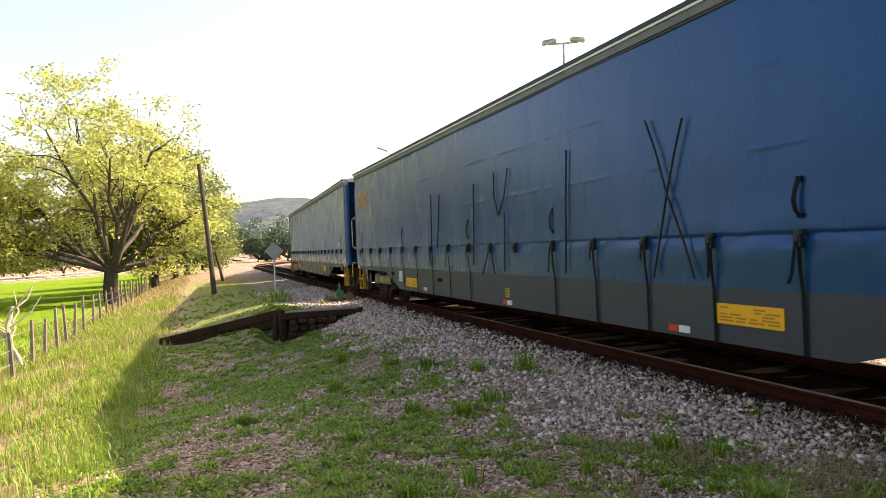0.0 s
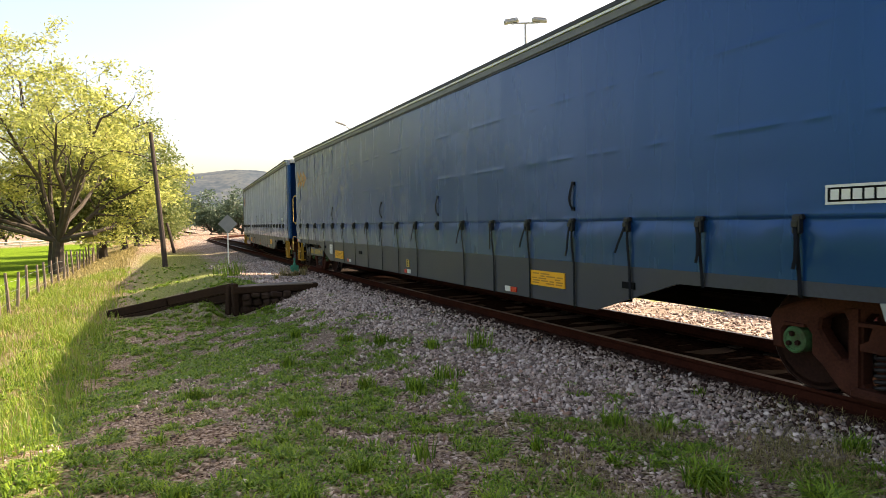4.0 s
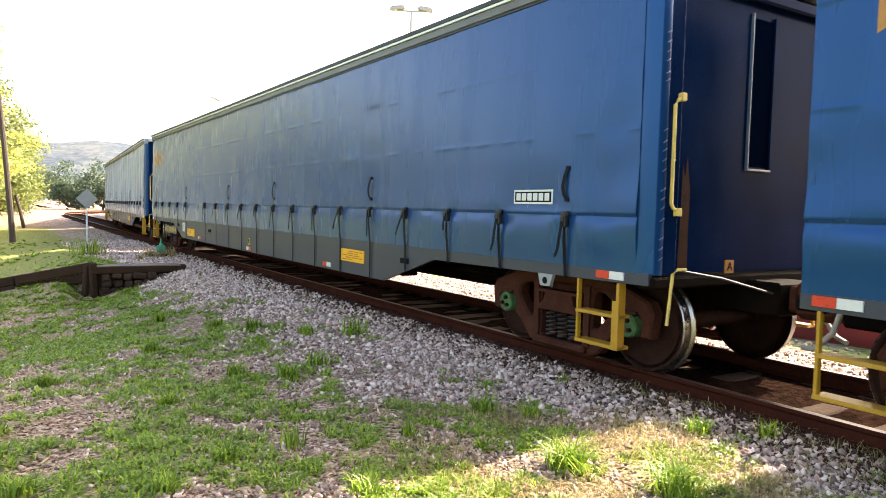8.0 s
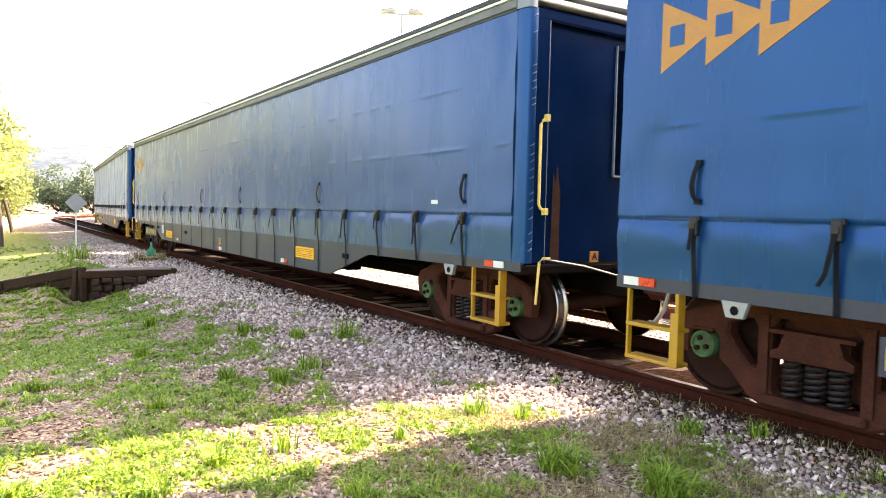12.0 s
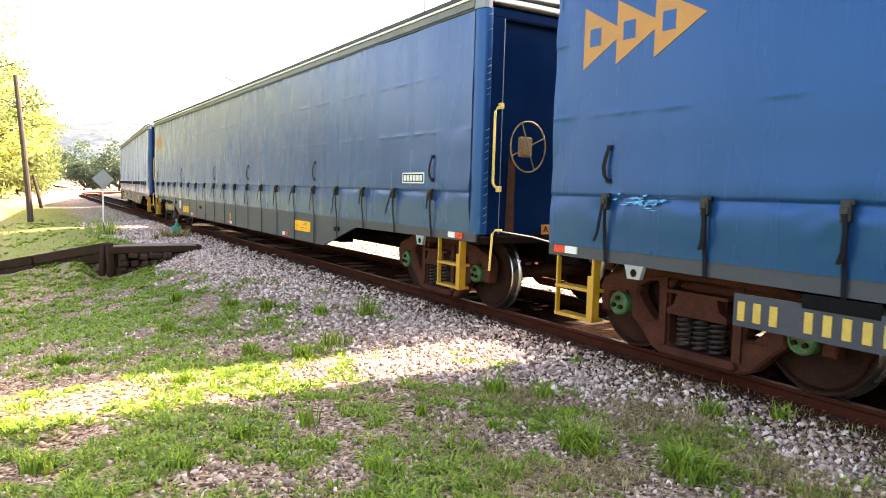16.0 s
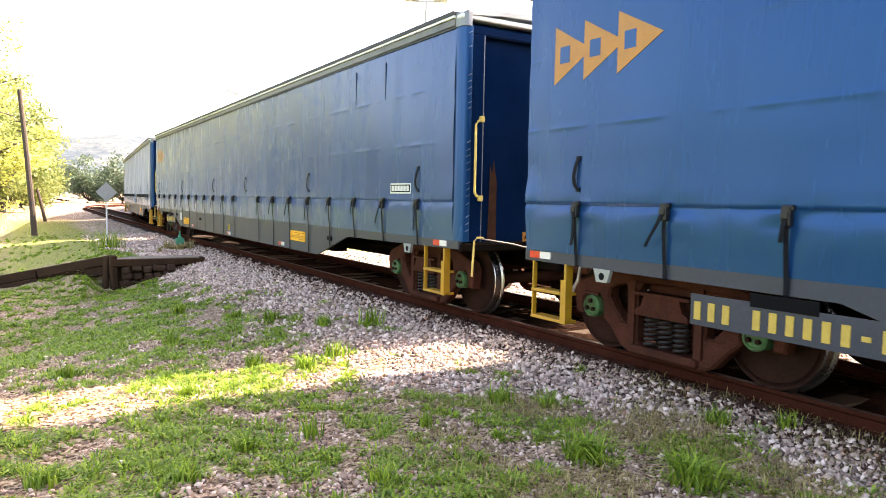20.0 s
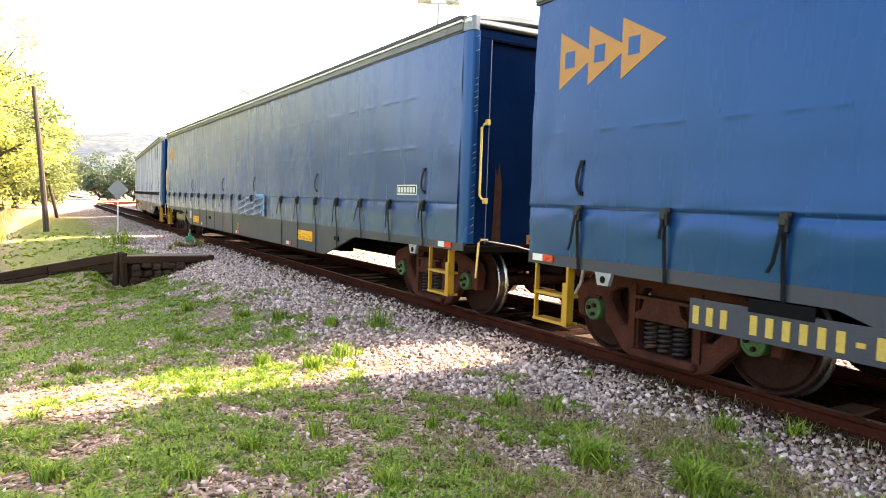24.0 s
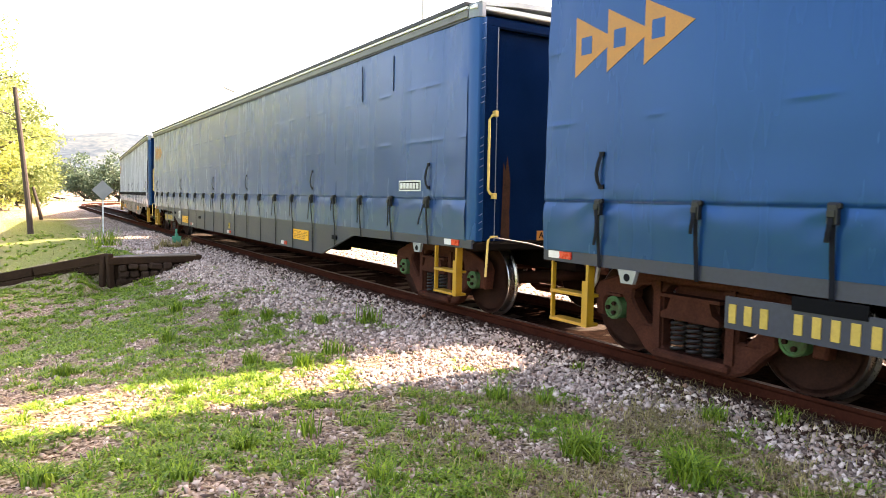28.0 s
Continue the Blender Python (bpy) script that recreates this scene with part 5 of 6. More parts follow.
# ---- trees ----
def leaves(centres, count, spread, size, rng, flat=1.0):
    """Small leaf quads round the given twig ends; flat below 1 presses the sprays level."""
    c = np.asarray(centres)[rng.randint(0, len(centres), count)]
    p = c + rng.normal(0, 1, (count, 3)) * spread * np.array([1, 1, flat])
    a = rng.normal(0, 1, (count, 3)) * np.array([1, 1, 0.4 + 0.6 * flat])
    a /= np.linalg.norm(a, axis=1)[:, None]
    b = np.cross(a, rng.normal(0, 1, (count, 3)))
    b /= np.linalg.norm(b, axis=1)[:, None]
    s = size * rng.uniform(0.6, 1.3, (count, 1))
    v = np.stack([p - a * s, p + b * s * 0.42, p + a * s, p - b * s * 0.42], 1).reshape(-1, 3)
    return v, np.arange(count * 4).reshape(-1, 4)


def build_tree(name, label, x, y, height, radius, bark, leaf, seed, count, size=0.13, trunks=1, low=0.25, lean=0.0, spread=0.42, limbs=9, clumps=150, flat=0.7, bare=0.0):
    rng = np.random.RandomState(seed)
    t = tagged(new(name), label, "tree")
    t.matrix_basis = pose(x, y, gz(x, y))
    b, tips = Build(), []
    lobes = rng.normal(0, 1, (7, 3))
    lobes /= np.linalg.norm(lobes, axis=1)[:, None]

    def inside(q, slack=1.0):
        """Whether a point lies in the uneven outline of the crown."""
        e = np.array([q[0] / radius, q[1] / radius, (q[2] - height * 0.5) / (height * 0.5)])
        r = np.linalg.norm(e)
        bulge = 0.80 + 0.22 * np.max(lobes @ (e / max(r, 1e-6))) ** 3
        return r < bulge * slack

    def limb(p, d, length, r, depth):
        pts, rs, q, dd = [p], [r], np.array(p, float), np.array(d, float)
        k = 5
        for i in range(k):
            dd = dd + rng.normal(0, 0.2, 3) + np.array([0, 0, 0.05 if depth == 0 else 0.0])
            dd /= np.linalg.norm(dd)
            q = q + dd * length / k
            if not inside(q, 1.12) and i > 0:
                break
            pts.append(tuple(q))
            rs.append(max(r * (1 - 0.75 * (i + 1) / k), 0.008))
            if depth < 3 and i >= (1 if depth < 2 else 2):
                for _ in range(2 if depth == 0 else 1):
                    e = dd + rng.normal(0, 0.75, 3) * np.array([1, 1, 0.5])
                    limb(tuple(q), e / np.linalg.norm(e), length * rng.uniform(0.28, 0.5), rs[-1] * 0.6, depth + 1)
            if depth >= 2 or depth == 1 and i >= 3:
                tips.append(tuple(q))
        b.tube(pts, rs, 7 if depth == 0 else 4)

    for k in range(trunks):
        a = 2 * math.pi * k / max(1, trunks) + seed
        fork = height * low
        base = np.array([0.3 * math.cos(a) * (trunks > 1), 0.3 * math.sin(a) * (trunks > 1), -0.2])
        mid = base + np.array([lean * 0.4 + 0.25 * math.cos(a) * (trunks > 1), 0.2 * math.sin(a), fork])
        b.tube([tuple(base), tuple(base * 0.5 + mid * 0.5 + rng.normal(0, 0.06, 3)), tuple(mid)], [height * 0.030, height * 0.024, height * 0.020], 9)
        for i in range(max(3, limbs // trunks)):
            az = a + rng.uniform(-2.2, 2.2) if trunks > 1 else 2 * math.pi * i / limbs + rng.uniform(-0.4, 0.4)
            up = rng.uniform(0.2, 1.8)
            d = np.array([math.cos(az), math.sin(az), up])
            d /= np.linalg.norm(d)
            reach = 1 / math.hypot(d[0] / radius, d[2] / (height * (1 - low)))
            limb(tuple(mid), d, reach * rng.uniform(0.6, 0.85), height * 0.012, 0)
    part("trunk", b, bark, t, "branching trunk", smooth=True)
    mid_z = height * (low + 1) / 2
    for _ in range(clumps):
        d = rng.normal(0, 1, 3)
        d = d / np.linalg.norm(d) * rng.uniform(0.35, 1.0) ** 0.6
        q = (d[0] * radius, d[1] * radius, mid_z * 0.92 + d[2] * (height - mid_z * 0.92))
        if inside(q):
            tips.append(q)
    tips = [q for q in tips if q[2] > height * low * 0.75 and rng.rand() > bare]
    v, f = leaves(tips, count, spread, size, rng, flat)
    part("crown", soup("crown", v, f, leaf), None, t, "loose airy crown of small leaves")
    return t


build_tree("tree", "broad spring tree with yellow-green leaves and twisted trunks by the fence", -4.9, 46.5, 14.0, 8.2, BARK, LEAF_OLIVE, 5, 44000, 0.125, trunks=2, low=0.15, limbs=18, spread=0.34, clumps=50, flat=0.5, bare=0.15)
build_tree("tree", "sunlit yellow-green tree along the fence", -2.9, 55.5, 12.0, 4.4, BARK, LEAF_SUN, 5, 30000, 0.15, low=0.12, spread=0.5, limbs=14)
build_tree("tree", "sunlit yellow-green tree along the fence", -1.9, 64.0, 12.0, 4.2, BARK, LEAF_SUN, 6, 28000, 0.16, low=0.10, spread=0.55, limbs=14)
build_tree("tree", "sunlit yellow-green tree along the fence", -1.0, 76.0, 11.4, 4.2, BARK, LEAF_SUN, 7, 22000, 0.18, low=0.08, spread=0.6, limbs=14)
build_tree("tree", "yellow-green tree near the bend", 0.6, 94.0, 10.5, 4.2, BARK, LEAF_SUN, 8, 14000, 0.22, low=0.05, spread=0.7, limbs=12)
build_tree("tree", "olive-green tree behind the fence", -13.5, 46.0, 7.8, 5.5, BARK, LEAF_OLIVE, 9, 14000, 0.15, low=0.2, limbs=12)
for i, (x, y, h) in enumerate(((12.0, 150, 8.5), (17.5, 146, 9.0), (6.0, 170, 9.5), (24, 152, 9.5), (-2, 185, 9.0), (32, 160, 10))):
    build_tree("tree", "dark green tree beyond the bend", x, y, h, 4.5, BARK, LEAF_HAZY, 20 + i, 5000, 0.32, low=0.08, spread=0.7, limbs=12)
for i in range(9):
    build_tree("tree", "dark olive tree behind the field", -75 + i * 8.5, 150 + 6 * (i % 3), 8 + (i * 37 % 4), 5.5, BARK, LEAF_OLIVE if i % 2 else LEAF_HAZY, 40 + i, 4500, 0.35, low=0.12, spread=0.8, limbs=10)


def build_sapling():
    t = tagged(new("bare_sapling"), "bare pale crooked sapling with dry twigs", "tree")
    t.matrix_basis = pose(-4.45, 19.9, gz(-4.45, 19.9))
    rng = np.random.RandomState(2)
    b = Build()
    b.tube([(0, 0, -0.2), (0.04, 0, 0.6), (-0.02, 0, 1.1), (0.12, 0, 1.6)], [0.085, 0.075, 0.06, 0.045], 8)
    part("trunk", b, PALEBARK, t, smooth=True)
    part("stem", Build().tube([(0.35, 0, -0.1), (0.12, 0, 0.5), (-0.15, 0, 0.9)], [0.06, 0.05, 0.03], 7), PALEBARK, t, smooth=True)
    for i in range(11):
        z = rng.uniform(0.7, 1.6)
        a = rng.uniform(0, 6.28)
        l = rng.uniform(0.5, 1.2)
        p1 = np.array([0.05, 0, z])
        p2 = p1 + np.array([math.cos(a), math.sin(a) * 0.5, 0.7]) * l * 0.5
        p3 = p2 + np.array([math.cos(a + 0.7), math.sin(a), 1.1]) * l * 0.45
        part("branch", Build().tube([tuple(p1), tuple(p2), tuple(p3)], [0.028, 0.018, 0.008], 5), PALEBARK, t, smooth=True)


build_sapling()


# ---- loose cover: stones, grass, straw ----
def blades(n, pos, length, width, rng, lean=0.5):
    """Bent grass blades: two quads and a tip joined in strips of three faces."""
    a = rng.uniform(0, 2 * np.pi, n)
    d = np.stack([np.cos(a), np.sin(a), np.zeros(n)], 1)
    s = np.stack([-d[:, 1], d[:, 0], np.zeros(n)], 1) * (width * rng.uniform(0.6, 1.2, n))[:, None]
    L = length[:, None]
    k = (lean * rng.uniform(0.2, 1.0, n))[:, None]
    up = np.array([0, 0, 1.0])
    m = pos + d * L * k * 0.3 + up * L * 0.55
    t = pos + d * L * k + up * L * (1 - 0.35 * k)
    v = np.stack([pos - s, pos + s, m + s * 0.75, m - s * 0.75, t + s * 0.12, t - s * 0.12], 1).reshape(-1, 3)
    o = np.arange(n)[:, None] * 6
    f = np.concatenate([o + np.array([0, 1, 2, 3]), o + np.array([3, 2, 4, 5])], 1).reshape(-1, 4)
    return v, f


def scatter(n, x0, x1, y0, y1, rng, power=1.0):
    """Random places, denser towards y0."""
    return rng.uniform(x0, x1, n), y0 + (y1 - y0) * rng.rand(n) ** power


def rosettes(n, x0, x1, y0, y1, rng, chance, tall):
    """Clumps of blades that spread outwards from their middle."""
    cx, cy = scatter(n, x0, x1, y0, y1, rng, 1.5)
    keep = rng.rand(n) < chance(cx, cy)
    cx, cy = cx[keep], cy[keep]
    size = rng.uniform(0.35, 1.0, len(cx)) ** 1.5
    k = (9 + 32 * size).astype(int)
    own = np.repeat(np.arange(len(cx)), k)
    m = len(own)
    a = rng.uniform(0, 2 * np.pi, m)
    r = 0.075 * size[own] * np.sqrt(rng.rand(m))
    x, y = cx[own] + r * np.cos(a), cy[own] + r * np.sin(a)
    pos = np.stack([x, y, ground_z(x, y) - 0.006], 1)
    L = (tall * (0.35 + 0.65 * size[own]) * rng.uniform(0.45, 1.1, m))[:, None]
    d = np.stack([np.cos(a), np.sin(a), np.zeros(m)], 1)
    s = np.stack([-d[:, 1], d[:, 0], np.zeros(m)], 1) * (0.0040 * (1 + 0.10 * np.maximum(y, 0) ** 0.8) * rng.uniform(0.6, 1.3, m))[:, None]
    kk = rng.uniform(0.3, 1.25, m)[:, None]
    up = np.array([0, 0, 1.0])
    mid = pos + d * L * kk * 0.38 + up * L * 0.5
    tip = pos + d * L * kk + up * L * (0.95 - 0.5 * kk)
    v = np.stack([pos - s * 0.6, pos + s * 0.6, mid + s, mid - s, tip + s * 0.12, tip - s * 0.12], 1).reshape(-1, 3)
    o = np.arange(m)[:, None] * 6
    return v, np.concatenate([o + np.array([0, 1, 2, 3]), o + np.array([3, 2, 4, 5])], 1).reshape(-1, 4)


def build_grass():
    rng = np.random.RandomState(21)
    v, f = rosettes(15500, -2.4, 5.2, 1.7, 19.5, rng, lambda x, y: 0.04 + 0.9 * cover(x, y) ** 1.3 - 0.035 * ballast(x, y), 0.095)
    v2, f2 = rosettes(1100, -0.9, 3.4, 19.3, 36.0, rng, lambda x, y: step(0.2, 0.8, y - wall_y(x)) * (0.08 + 0.6 * step(0.5, 0.75, value_noise(x, y, 53, 1.1))) * (1 - 0.85 * ballast(x, y)), 0.12)
    v, f = np.concatenate([v, v2]), np.concatenate([f, f2 + len(v)])
    for n, x0, x1, y0, y1 in ((9000, -7.0, 4.4, -7.0, 2.2), (3000, -7.0, -2.2, 2.0, 8.0)):
        v2, f2 = rosettes(n, x0, x1, y0, y1, rng, lambda x, y: 0.05 + 0.85 * cover(x, y), 0.10)
        v, f = np.concatenate([v, v2]), np.concatenate([f, f2 + len(v)])
    tagged(new("short_grass", soup("short_grass", v, f, GRASS)), "patchy short green grass on bare earth", "grass", kind="stuff")
    x, y = scatter(110000, -1.6, 5.0, 1.8, 17.0, rng, 1.5)
    keep = rng.rand(len(x)) < 0.04 + 0.75 * cover(x, y) ** 1.5
    x, y = x[keep], y[keep]
    n = len(x)
    a = rng.uniform(0, 6.28, n)
    L, W = rng.uniform(0.006, 0.017, n) * (1 + 0.04 * y), rng.uniform(0.004, 0.009, n) * (1 + 0.04 * y)
    d = np.stack([np.cos(a), np.sin(a), rng.uniform(-0.5, 0.5, n)], 1) * L[:, None]
    e = np.stack([-np.sin(a), np.cos(a), rng.uniform(-0.4, 0.4, n)], 1) * W[:, None]
    q = np.stack([x, y, ground_z(x, y) + rng.uniform(0.008, 0.045, n)], 1)
    tagged(new("low_weeds", soup("low_weeds", np.stack([q - d, q + e, q + d, q - e], 1).reshape(-1, 3), np.arange(n * 4).reshape(-1, 4), WEED)), "low leafy green weeds between the stones", "weeds", kind="stuff")
    x, y = scatter(80000, -7.0, -0.6, 5.0, 34.0, rng, 1.4)
    keep = rng.rand(len(x)) < step(-0.5, -1.6, x) * (0.1 + 0.9 * step(0.25, 0.75, value_noise(x, y, 51, 0.8))) * (0.4 + 0.6 * step(8, 12, y))
    x, y = x[keep], y[keep]
    ln = rng.uniform(0.10, 0.34, len(x))
    v, f = blades(len(x), np.stack([x, y, ground_z(x, y) - 0.01], 1), ln, np.full(len(x), 0.004) * (1 + 0.10 * y ** 0.8), rng, 0.8)
    tagged(new("long_grass", soup("long_grass", v, f, GRASS_LONG)), "long sunlit green grass on the bank by the fence", "grass", kind="stuff")
    x, y = scatter(60000, -4.6, 2.6, 3.0, 70.0, rng, 1.2)
    bank = step(-0.6, -1.8, x) * step(16, 24, y) + 0.06 * step(3, 6, y) + 0.35 * step(-0.5, -1.4, x)
    keep = rng.rand(len(x)) < bank * (1 - ballast(x, y))
    x, y = x[keep], y[keep]
    ln = rng.uniform(0.06, 0.30, len(x)) * (0.35 + 0.65 * step(-0.2, -1.2, x))
    v, f = blades(len(x), np.stack([x, y, ground_z(x, y) - 0.01], 1), ln, np.full(len(x), 0.004) * (1 + 0.10 * y ** 0.8), rng, 1.0)
    x2, y2 = scatter(42000, 1.6, 5.4, 1.9, 5.2, rng, 1.0)
    keep = rng.rand(len(x2)) < 0.55 * step(0.32, 0.65, value_noise(x2, y2, 52, 0.5)) * step(1.8, 2.8, x2) * step(5.2, 4.4, y2) * (1 - 0.7 * ballast(x2, y2))
    x2, y2 = x2[keep], y2[keep]
    v2, f2 = blades(len(x2), np.stack([x2, y2, ground_z(x2, y2) - 0.005], 1), rng.uniform(0.03, 0.10, len(x2)), np.full(len(x2), 0.004), rng, 1.6)
    v, f = np.concatenate([v, v2]), np.concatenate([f, f2 + len(v)])
    tagged(new("dry_grass", soup("dry_grass", v, f, STRAW)), "dry straw-coloured grass on the bank", "grass", kind="stuff")


build_grass()


def build_tufts():
    """Taller clumps that stand out singly."""
    rng = np.random.RandomState(33)
    # place, height, blades, how far they arch
    spots = [(3.15, 3.35, 0.25, 150, 1.5), (3.45, 2.75, 0.27, 150, 1.5), (3.45, 4.7, 0.22, 90, 1.0), (2.55, 4.4, 0.15, 45, 0.9), (4.1, 8.6, 0.32, 60, 0.7), (3.45, 8.7, 0.20, 90, 1.0), (4.65, 3.5, 0.19, 90, 1.1),
             (4.95, 3.1, 0.17, 50, 0.9), (3.05, 9.6, 0.22, 90, 1.0), (2.05, 7.0, 0.20, 90, 1.0), (0.42, 7.8, 0.20, 90, 1.0), (1.2, 6.05, 0.17, 70, 1.0), (1.72, 4.6, 0.22, 40, 0.6), (2.55, 3.7, 0.12, 40, 0.9),
             (0.1, 4.55, 0.17, 80, 1.0), (0.82, 4.15, 0.15, 70, 1.0), (1.8, 3.6, 0.16, 60, 1.0), (1.25, 4.5, 0.16, 70, 1.1), (2.3, 23.6, 0.8, 60, 0.9), (2.6, 23.7, 0.65, 50, 0.9), (2.75, 10.4, 0.20, 90, 1.0),
             (2.3, 12.2, 0.2, 90, 1.0), (3.75, 4.45, 0.16, 50, 0.9), (2.9, 6.9, 0.24, 60, 0.8), (2.45, 6.6, 0.2, 80, 1.0), (1.6, 9.0, 0.2, 90, 1.0), (4.8, 5.2, 0.12, 40, 1.0)]
    for x, y, h, n, arch in spots:
        a = rng.uniform(0, 6.28, n)
        r = rng.rand(n) * h * 0.55
        px, py = x + r * np.cos(a), y + r * np.sin(a)
        v, f = blades(n, np.stack([px, py, ground_z(px, py) - 0.01], 1) - np.array([x, y, gz(x, y)]), rng.uniform(0.5, 1.1, n) * h, np.full(n, 0.005 + 0.0008 * y ** 0.7), rng, arch)
        ob = tagged(new("grass_tuft", soup("grass_tuft", v, f, GRASS)), "clump of fresh green grass at the edge of the ballast", "grass tuft", "grass tufts by the ballast")
        ob.matrix_basis = pose(x, y, gz(x, y))


build_tufts()


def build_weeds():
    """Dry yellow weeds round the green stand and on the boxed end."""
    rng = np.random.RandomState(34)
    for x, y, h, n in ((4.05, 23.2, 0.4, 70), (4.7, 23.3, 0.42, 70), (4.35, 23.0, 0.3, 60), (3.6, 21.9, 0.25, 40)):
        a, r = rng.uniform(0, 6.28, n), rng.rand(n) * h * 0.5
        px, py = x + r * np.cos(a), y + r * np.sin(a)
        v, f = blades(n, np.stack([px, py, ground_z(px, py) - 0.01], 1) - np.array([x, y, gz(x, y)]), rng.uniform(0.5, 1.1, n) * h, np.full(n, 0.005 + 0.0008 * y ** 0.7), rng, 0.9)
        ob = tagged(new("dry_weed", soup("dry_weed", v, f, STRAW)), "clump of dry yellow weeds in the gravel", "weed", "dry weeds by the line")
        ob.matrix_basis = pose(x, y, gz(x, y))


build_weeds()


def stone_material(name, cols):
    """Broken stone, each piece of its own shade."""
    m = bpy.data.materials.new(name)
    m.use_nodes = True
    nt = m.node_tree
    b = nt.nodes["Principled BSDF"]
    g = nt.nodes.new("ShaderNodeNewGeometry")
    r = nt.nodes.new("ShaderNodeValToRGB")
    while len(r.color_ramp.elements) < len(cols):
        r.color_ramp.elements.new(0.5)
    for e, (p, c) in zip(r.color_ramp.elements, cols):
        e.position, e.color = p, (*c, 1)
    nt.links.new(g.outputs["Random Per Island"], r.inputs["Fac"])
    nt.links.new(r.outputs["Color"], b.inputs["Base Color"])
    b.inputs["Roughness"].default_value = 0.9
    return m


def stones(name, label, x, y, size, rng, material):
    base = np.array([(1, 0, 0), (-1, 0, 0), (0, 1, 0), (0, -1, 0), (0, 0, 1), (0, 0, -1), (0.62, 0.62, 0.5), (-0.62, -0.55, 0.55)])
    tri = np.array([(0, 2, 6), (2, 4, 6), (4, 0, 6), (1, 3, 7), (3, 4, 7), (4, 1, 7), (2, 1, 4), (3, 0, 4), (2, 0, 5), (1, 2, 5), (3, 1, 5), (0, 3, 5)])
    n = len(x)
    v = base[None] * (1 + rng.uniform(-0.35, 0.35, (n, 8, 1)))
    v = v * rng.uniform(0.4, 1.35, (n, 1, 3))
    q = rng.normal(0, 1, (n, 4))
    q /= np.linalg.norm(q, axis=1)[:, None]
    w, a, b, c = q.T
    rot = np.stack([1 - 2 * (b * b + c * c), 2 * (a * b - c * w), 2 * (a * c + b * w), 2 * (a * b + c * w), 1 - 2 * (a * a + c * c), 2 * (b * c - a * w), 2 * (a * c - b * w), 2 * (b * c + a * w), 1 - 2 * (a * a + b * b)], 1).reshape(n, 3, 3)
    v = np.einsum("nij,nkj->nki", rot, v) * size[:, None, None]
    v += np.stack([x, y, ground_z(x, y) + size * 0.35], 1)[:, None, :]
    f = (np.arange(n)[:, None, None] * 8 + tri[None]).reshape(-1, 3)
    tagged(new(name, soup(name, v.reshape(-1, 3), f, material)), label, "gravel", kind="stuff")


def build_stones():
    rng = np.random.RandomState(44)
    mt = stone_material("crushed_stone", ((0.0, (0.13, 0.088, 0.069)), (0.25, (0.35, 0.25, 0.20)), (0.6, (0.55, 0.415, 0.34)), (0.88, (0.74, 0.60, 0.505)), (1.0, (0.36, 0.18, 0.11))))
    mp = stone_material("earthy_pebble", ((0.0, (0.09, 0.056, 0.042)), (0.3, (0.27, 0.178, 0.136)), (0.65, (0.45, 0.32, 0.25)), (0.92, (0.68, 0.54, 0.445)), (1.0, (0.26, 0.12, 0.075))))
    x, y = scatter(105000, 2.3, 9.7, -5.0, 34.0, rng, 1.5)
    keep = (rng.rand(len(x)) < ballast(x, y) * step(1.0, 1.35, off_track(x, y) + rng.uniform(-0.15, 0.15, len(x)))) & ((x < 7.7) | (rng.rand(len(x)) < 0.25))
    x, y = x[keep], y[keep]
    stones("track_ballast", "pale pinkish-grey crushed stone ballast", x, y, rng.uniform(0.012, 0.032, len(x)) * (1 + 0.015 * np.maximum(y, 0)), rng, mt)
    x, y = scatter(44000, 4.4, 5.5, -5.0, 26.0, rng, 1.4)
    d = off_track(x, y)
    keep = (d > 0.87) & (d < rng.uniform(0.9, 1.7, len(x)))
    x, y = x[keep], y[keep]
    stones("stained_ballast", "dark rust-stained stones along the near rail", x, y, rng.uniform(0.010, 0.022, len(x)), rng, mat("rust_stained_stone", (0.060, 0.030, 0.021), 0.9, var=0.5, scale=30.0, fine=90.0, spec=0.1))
    xa, ya = scatter(92000, -1.2, 5.2, 1.9, 10.0, rng, 1.25)
    xb, yb = scatter(12000, -5.0, 4.6, -4.0, 2.0, rng)
    xc, yc = scatter(9000, -1.5, 3.5, 10.0, 17.0, rng)
    x, y = np.concatenate([xa, xb, xc]), np.concatenate([ya, yb, yc])
    keep = rng.rand(len(x)) < 0.95 * (1 - 0.6 * cover(x, y)) * (0.35 + 0.65 * step(-0.5, 2.0, x)) * (0.25 + 0.75 * step(0.3, 0.6, value_noise(x, y, 17, 0.5))) * (1 - 0.45 * step(2.6, 3.4, x) * step(4.8, 4.2, y))
    x, y = x[keep], y[keep]
    stones("loose_pebbles", "loose stones strewn on the bare earth", x, y, 0.006 + 0.019 * rng.rand(len(x)) ** 2.2, rng, mp)


build_stones()


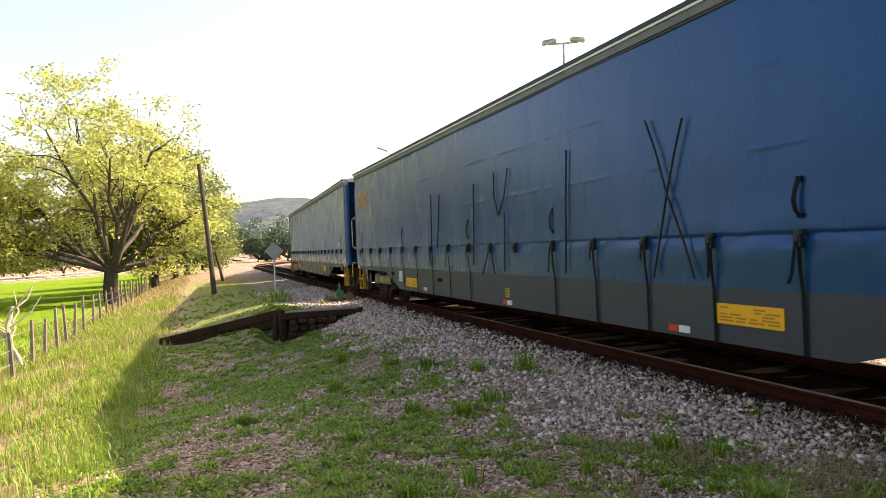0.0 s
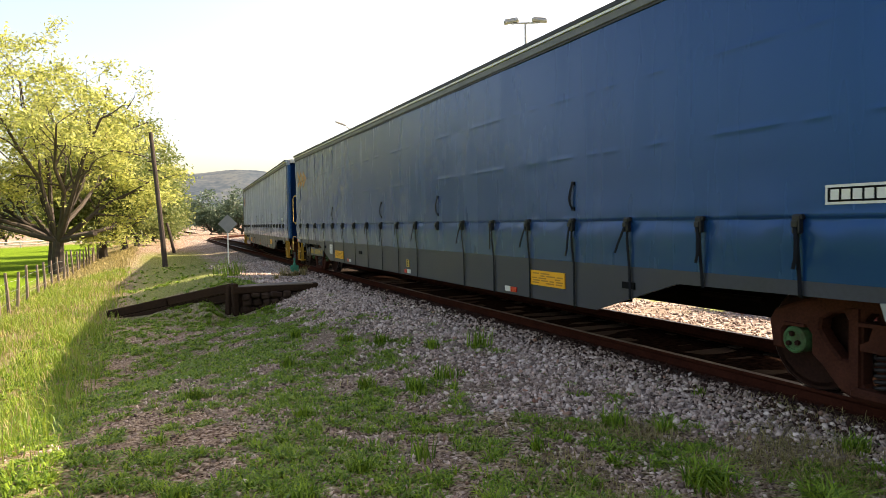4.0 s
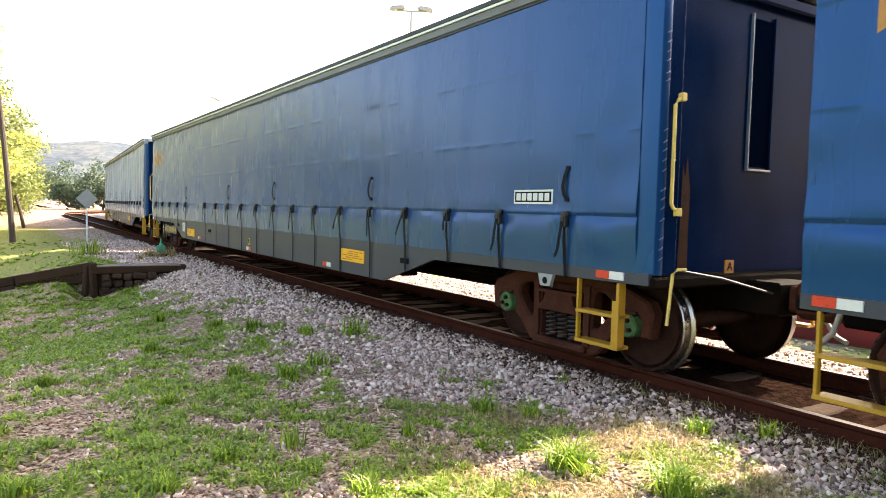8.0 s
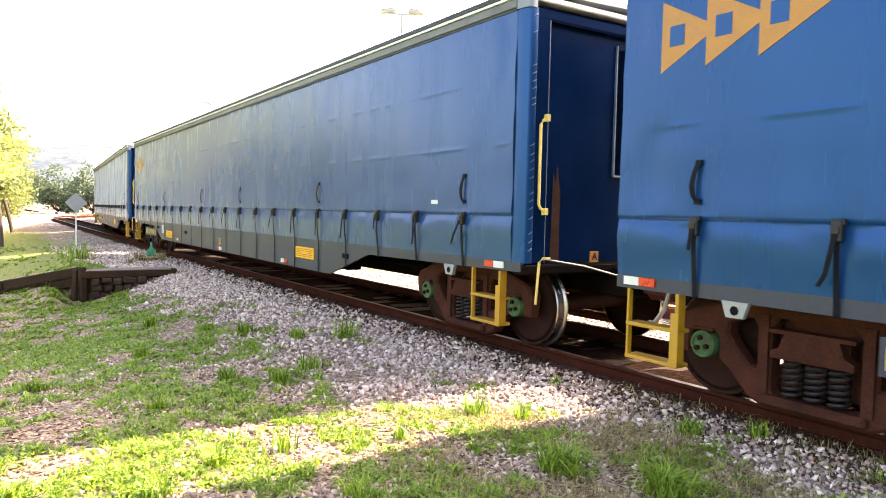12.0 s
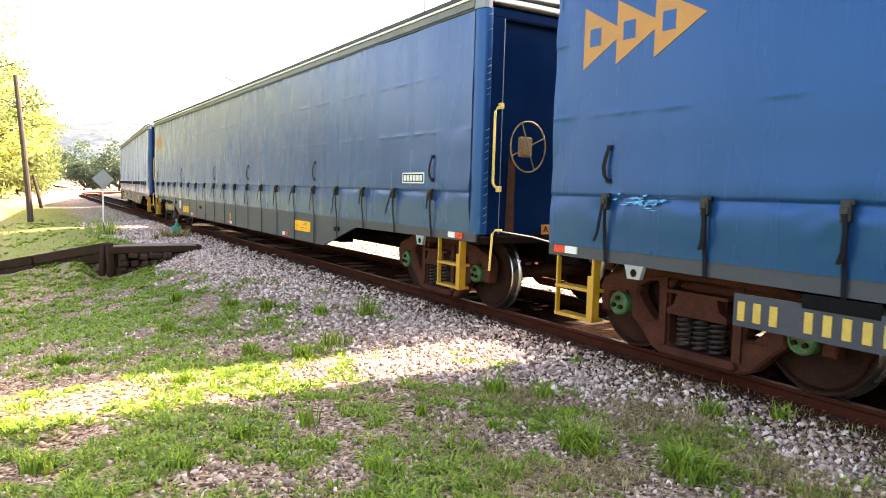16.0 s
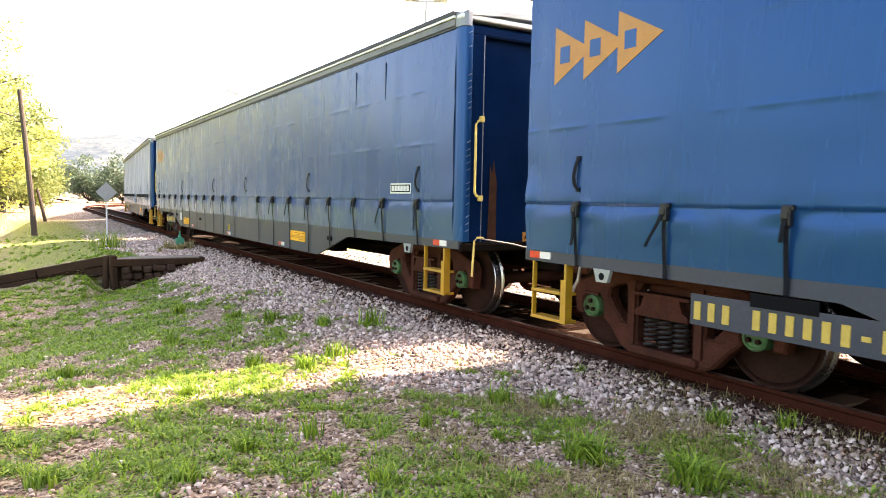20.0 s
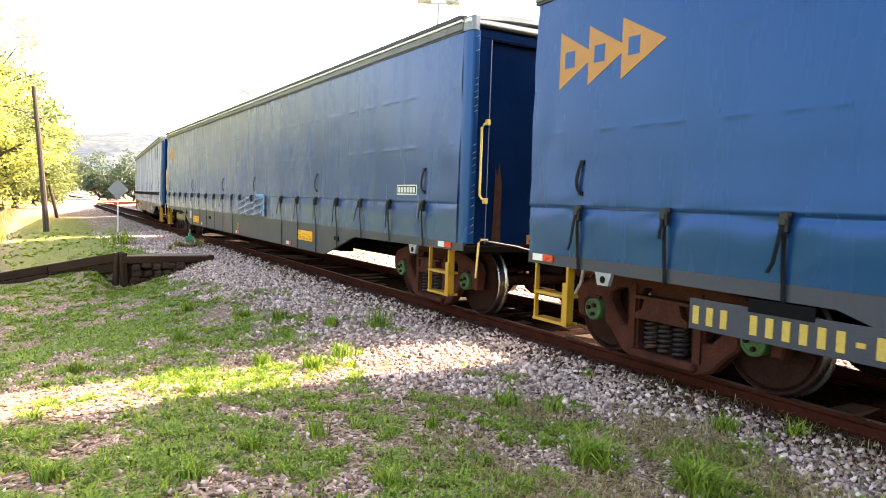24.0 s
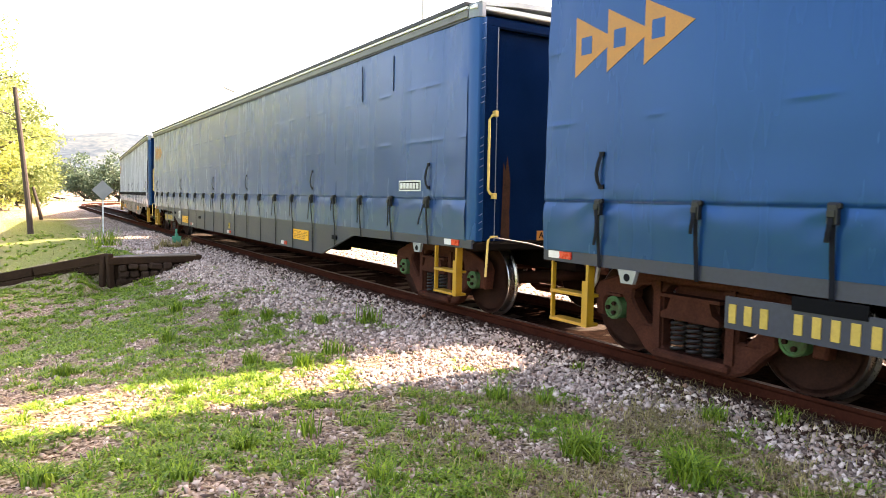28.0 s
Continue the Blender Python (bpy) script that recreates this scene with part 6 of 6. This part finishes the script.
def build_litter():
    """Dead leaves and bits of straw on the bare ground."""
    rng = np.random.RandomState(55)
    x, y = scatter(45000, -1.2, 5.2, 1.6, 14.0, rng, 1.5)
    keep = rng.rand(len(x)) < (1 - ballast(x, y)) * (1 - 0.6 * cover(x, y))
    x, y = x[keep], y[keep]
    n = len(x)
    a = rng.uniform(0, 6.28, n)
    L, W = rng.uniform(0.012, 0.05, n), rng.uniform(0.003, 0.014, n)
    d = np.stack([np.cos(a), np.sin(a), rng.uniform(-0.25, 0.25, n)], 1) * L[:, None]
    s = np.stack([-np.sin(a), np.cos(a), rng.uniform(-0.3, 0.3, n)], 1) * W[:, None]
    p = np.stack([x, y, ground_z(x, y) + 0.012], 1)
    v = np.stack([p - d, p + s, p + d, p - s], 1).reshape(-1, 3)
    tagged(new("leaf_litter", soup("leaf_litter", v, np.arange(n * 4).reshape(-1, 4), leaf_mat("dead_leaf", (0.12, 0.06, 0.03), (0.44, 0.32, 0.19), 0.1))), "dead leaves and straw on bare earth", "leaf litter", kind="stuff")


build_litter()


# ---- motion ----
SWAY = ((0, -0.04), (1, -0.18), (2, -0.05), (5, -0.08), (6, -0.18), (7, -0.12), (8, -0.07), (9, -0.20), (10, -0.15), (11, -0.03), (12, 0.02), (15, 0.07), (16, -0.06),
        (17, 0.0), (18, 0.02), (19, 0.0), (20, 0.08), (21, -0.07), (24, 0.0), (25, 0.06), (26, -0.08), (27, 0.10), (28, -0.01))


def run(t):
    """Place of the first wagon's trailing end along the line at t seconds."""
    q = t / 10
    sway = np.interp(t, *zip(*SWAY))
    return 21.31 - 51.382 * q - 1.4235 * q ** 2 + 0.0892 * q ** 3 - 0.1076 * q ** 4 + 0.0215 * q ** 5 - float(sway)


def wagon_pose(k, t):
    s = run(t) + k * PITCH
    ax, ay, _ = on_track(s - BOGIE_U)
    bx, by, _ = on_track(s - LB + BOGIE_U)
    return pose((ax + bx) / 2, (ay + by) / 2, 0, 0, 0, math.degrees(math.atan2(-(ax - bx), ay - by)))


def motions():
    times = [0.5 * i for i in range(57)]
    for k, (w, wheels) in WAGONS.items():
        walk(w, [(t, wagon_pose(k, t)) for t in times])
        if 0 <= k <= 7:
            for q, ob in enumerate(wheels):
                y = (-0.94, 0.94)[q % 2]
                walk(ob, [(0.1 * i, pose(0, y, 0.457, math.degrees((run(0) - run(0.1 * i)) / 0.457) % 360.0)) for i in range(281)])


motions()
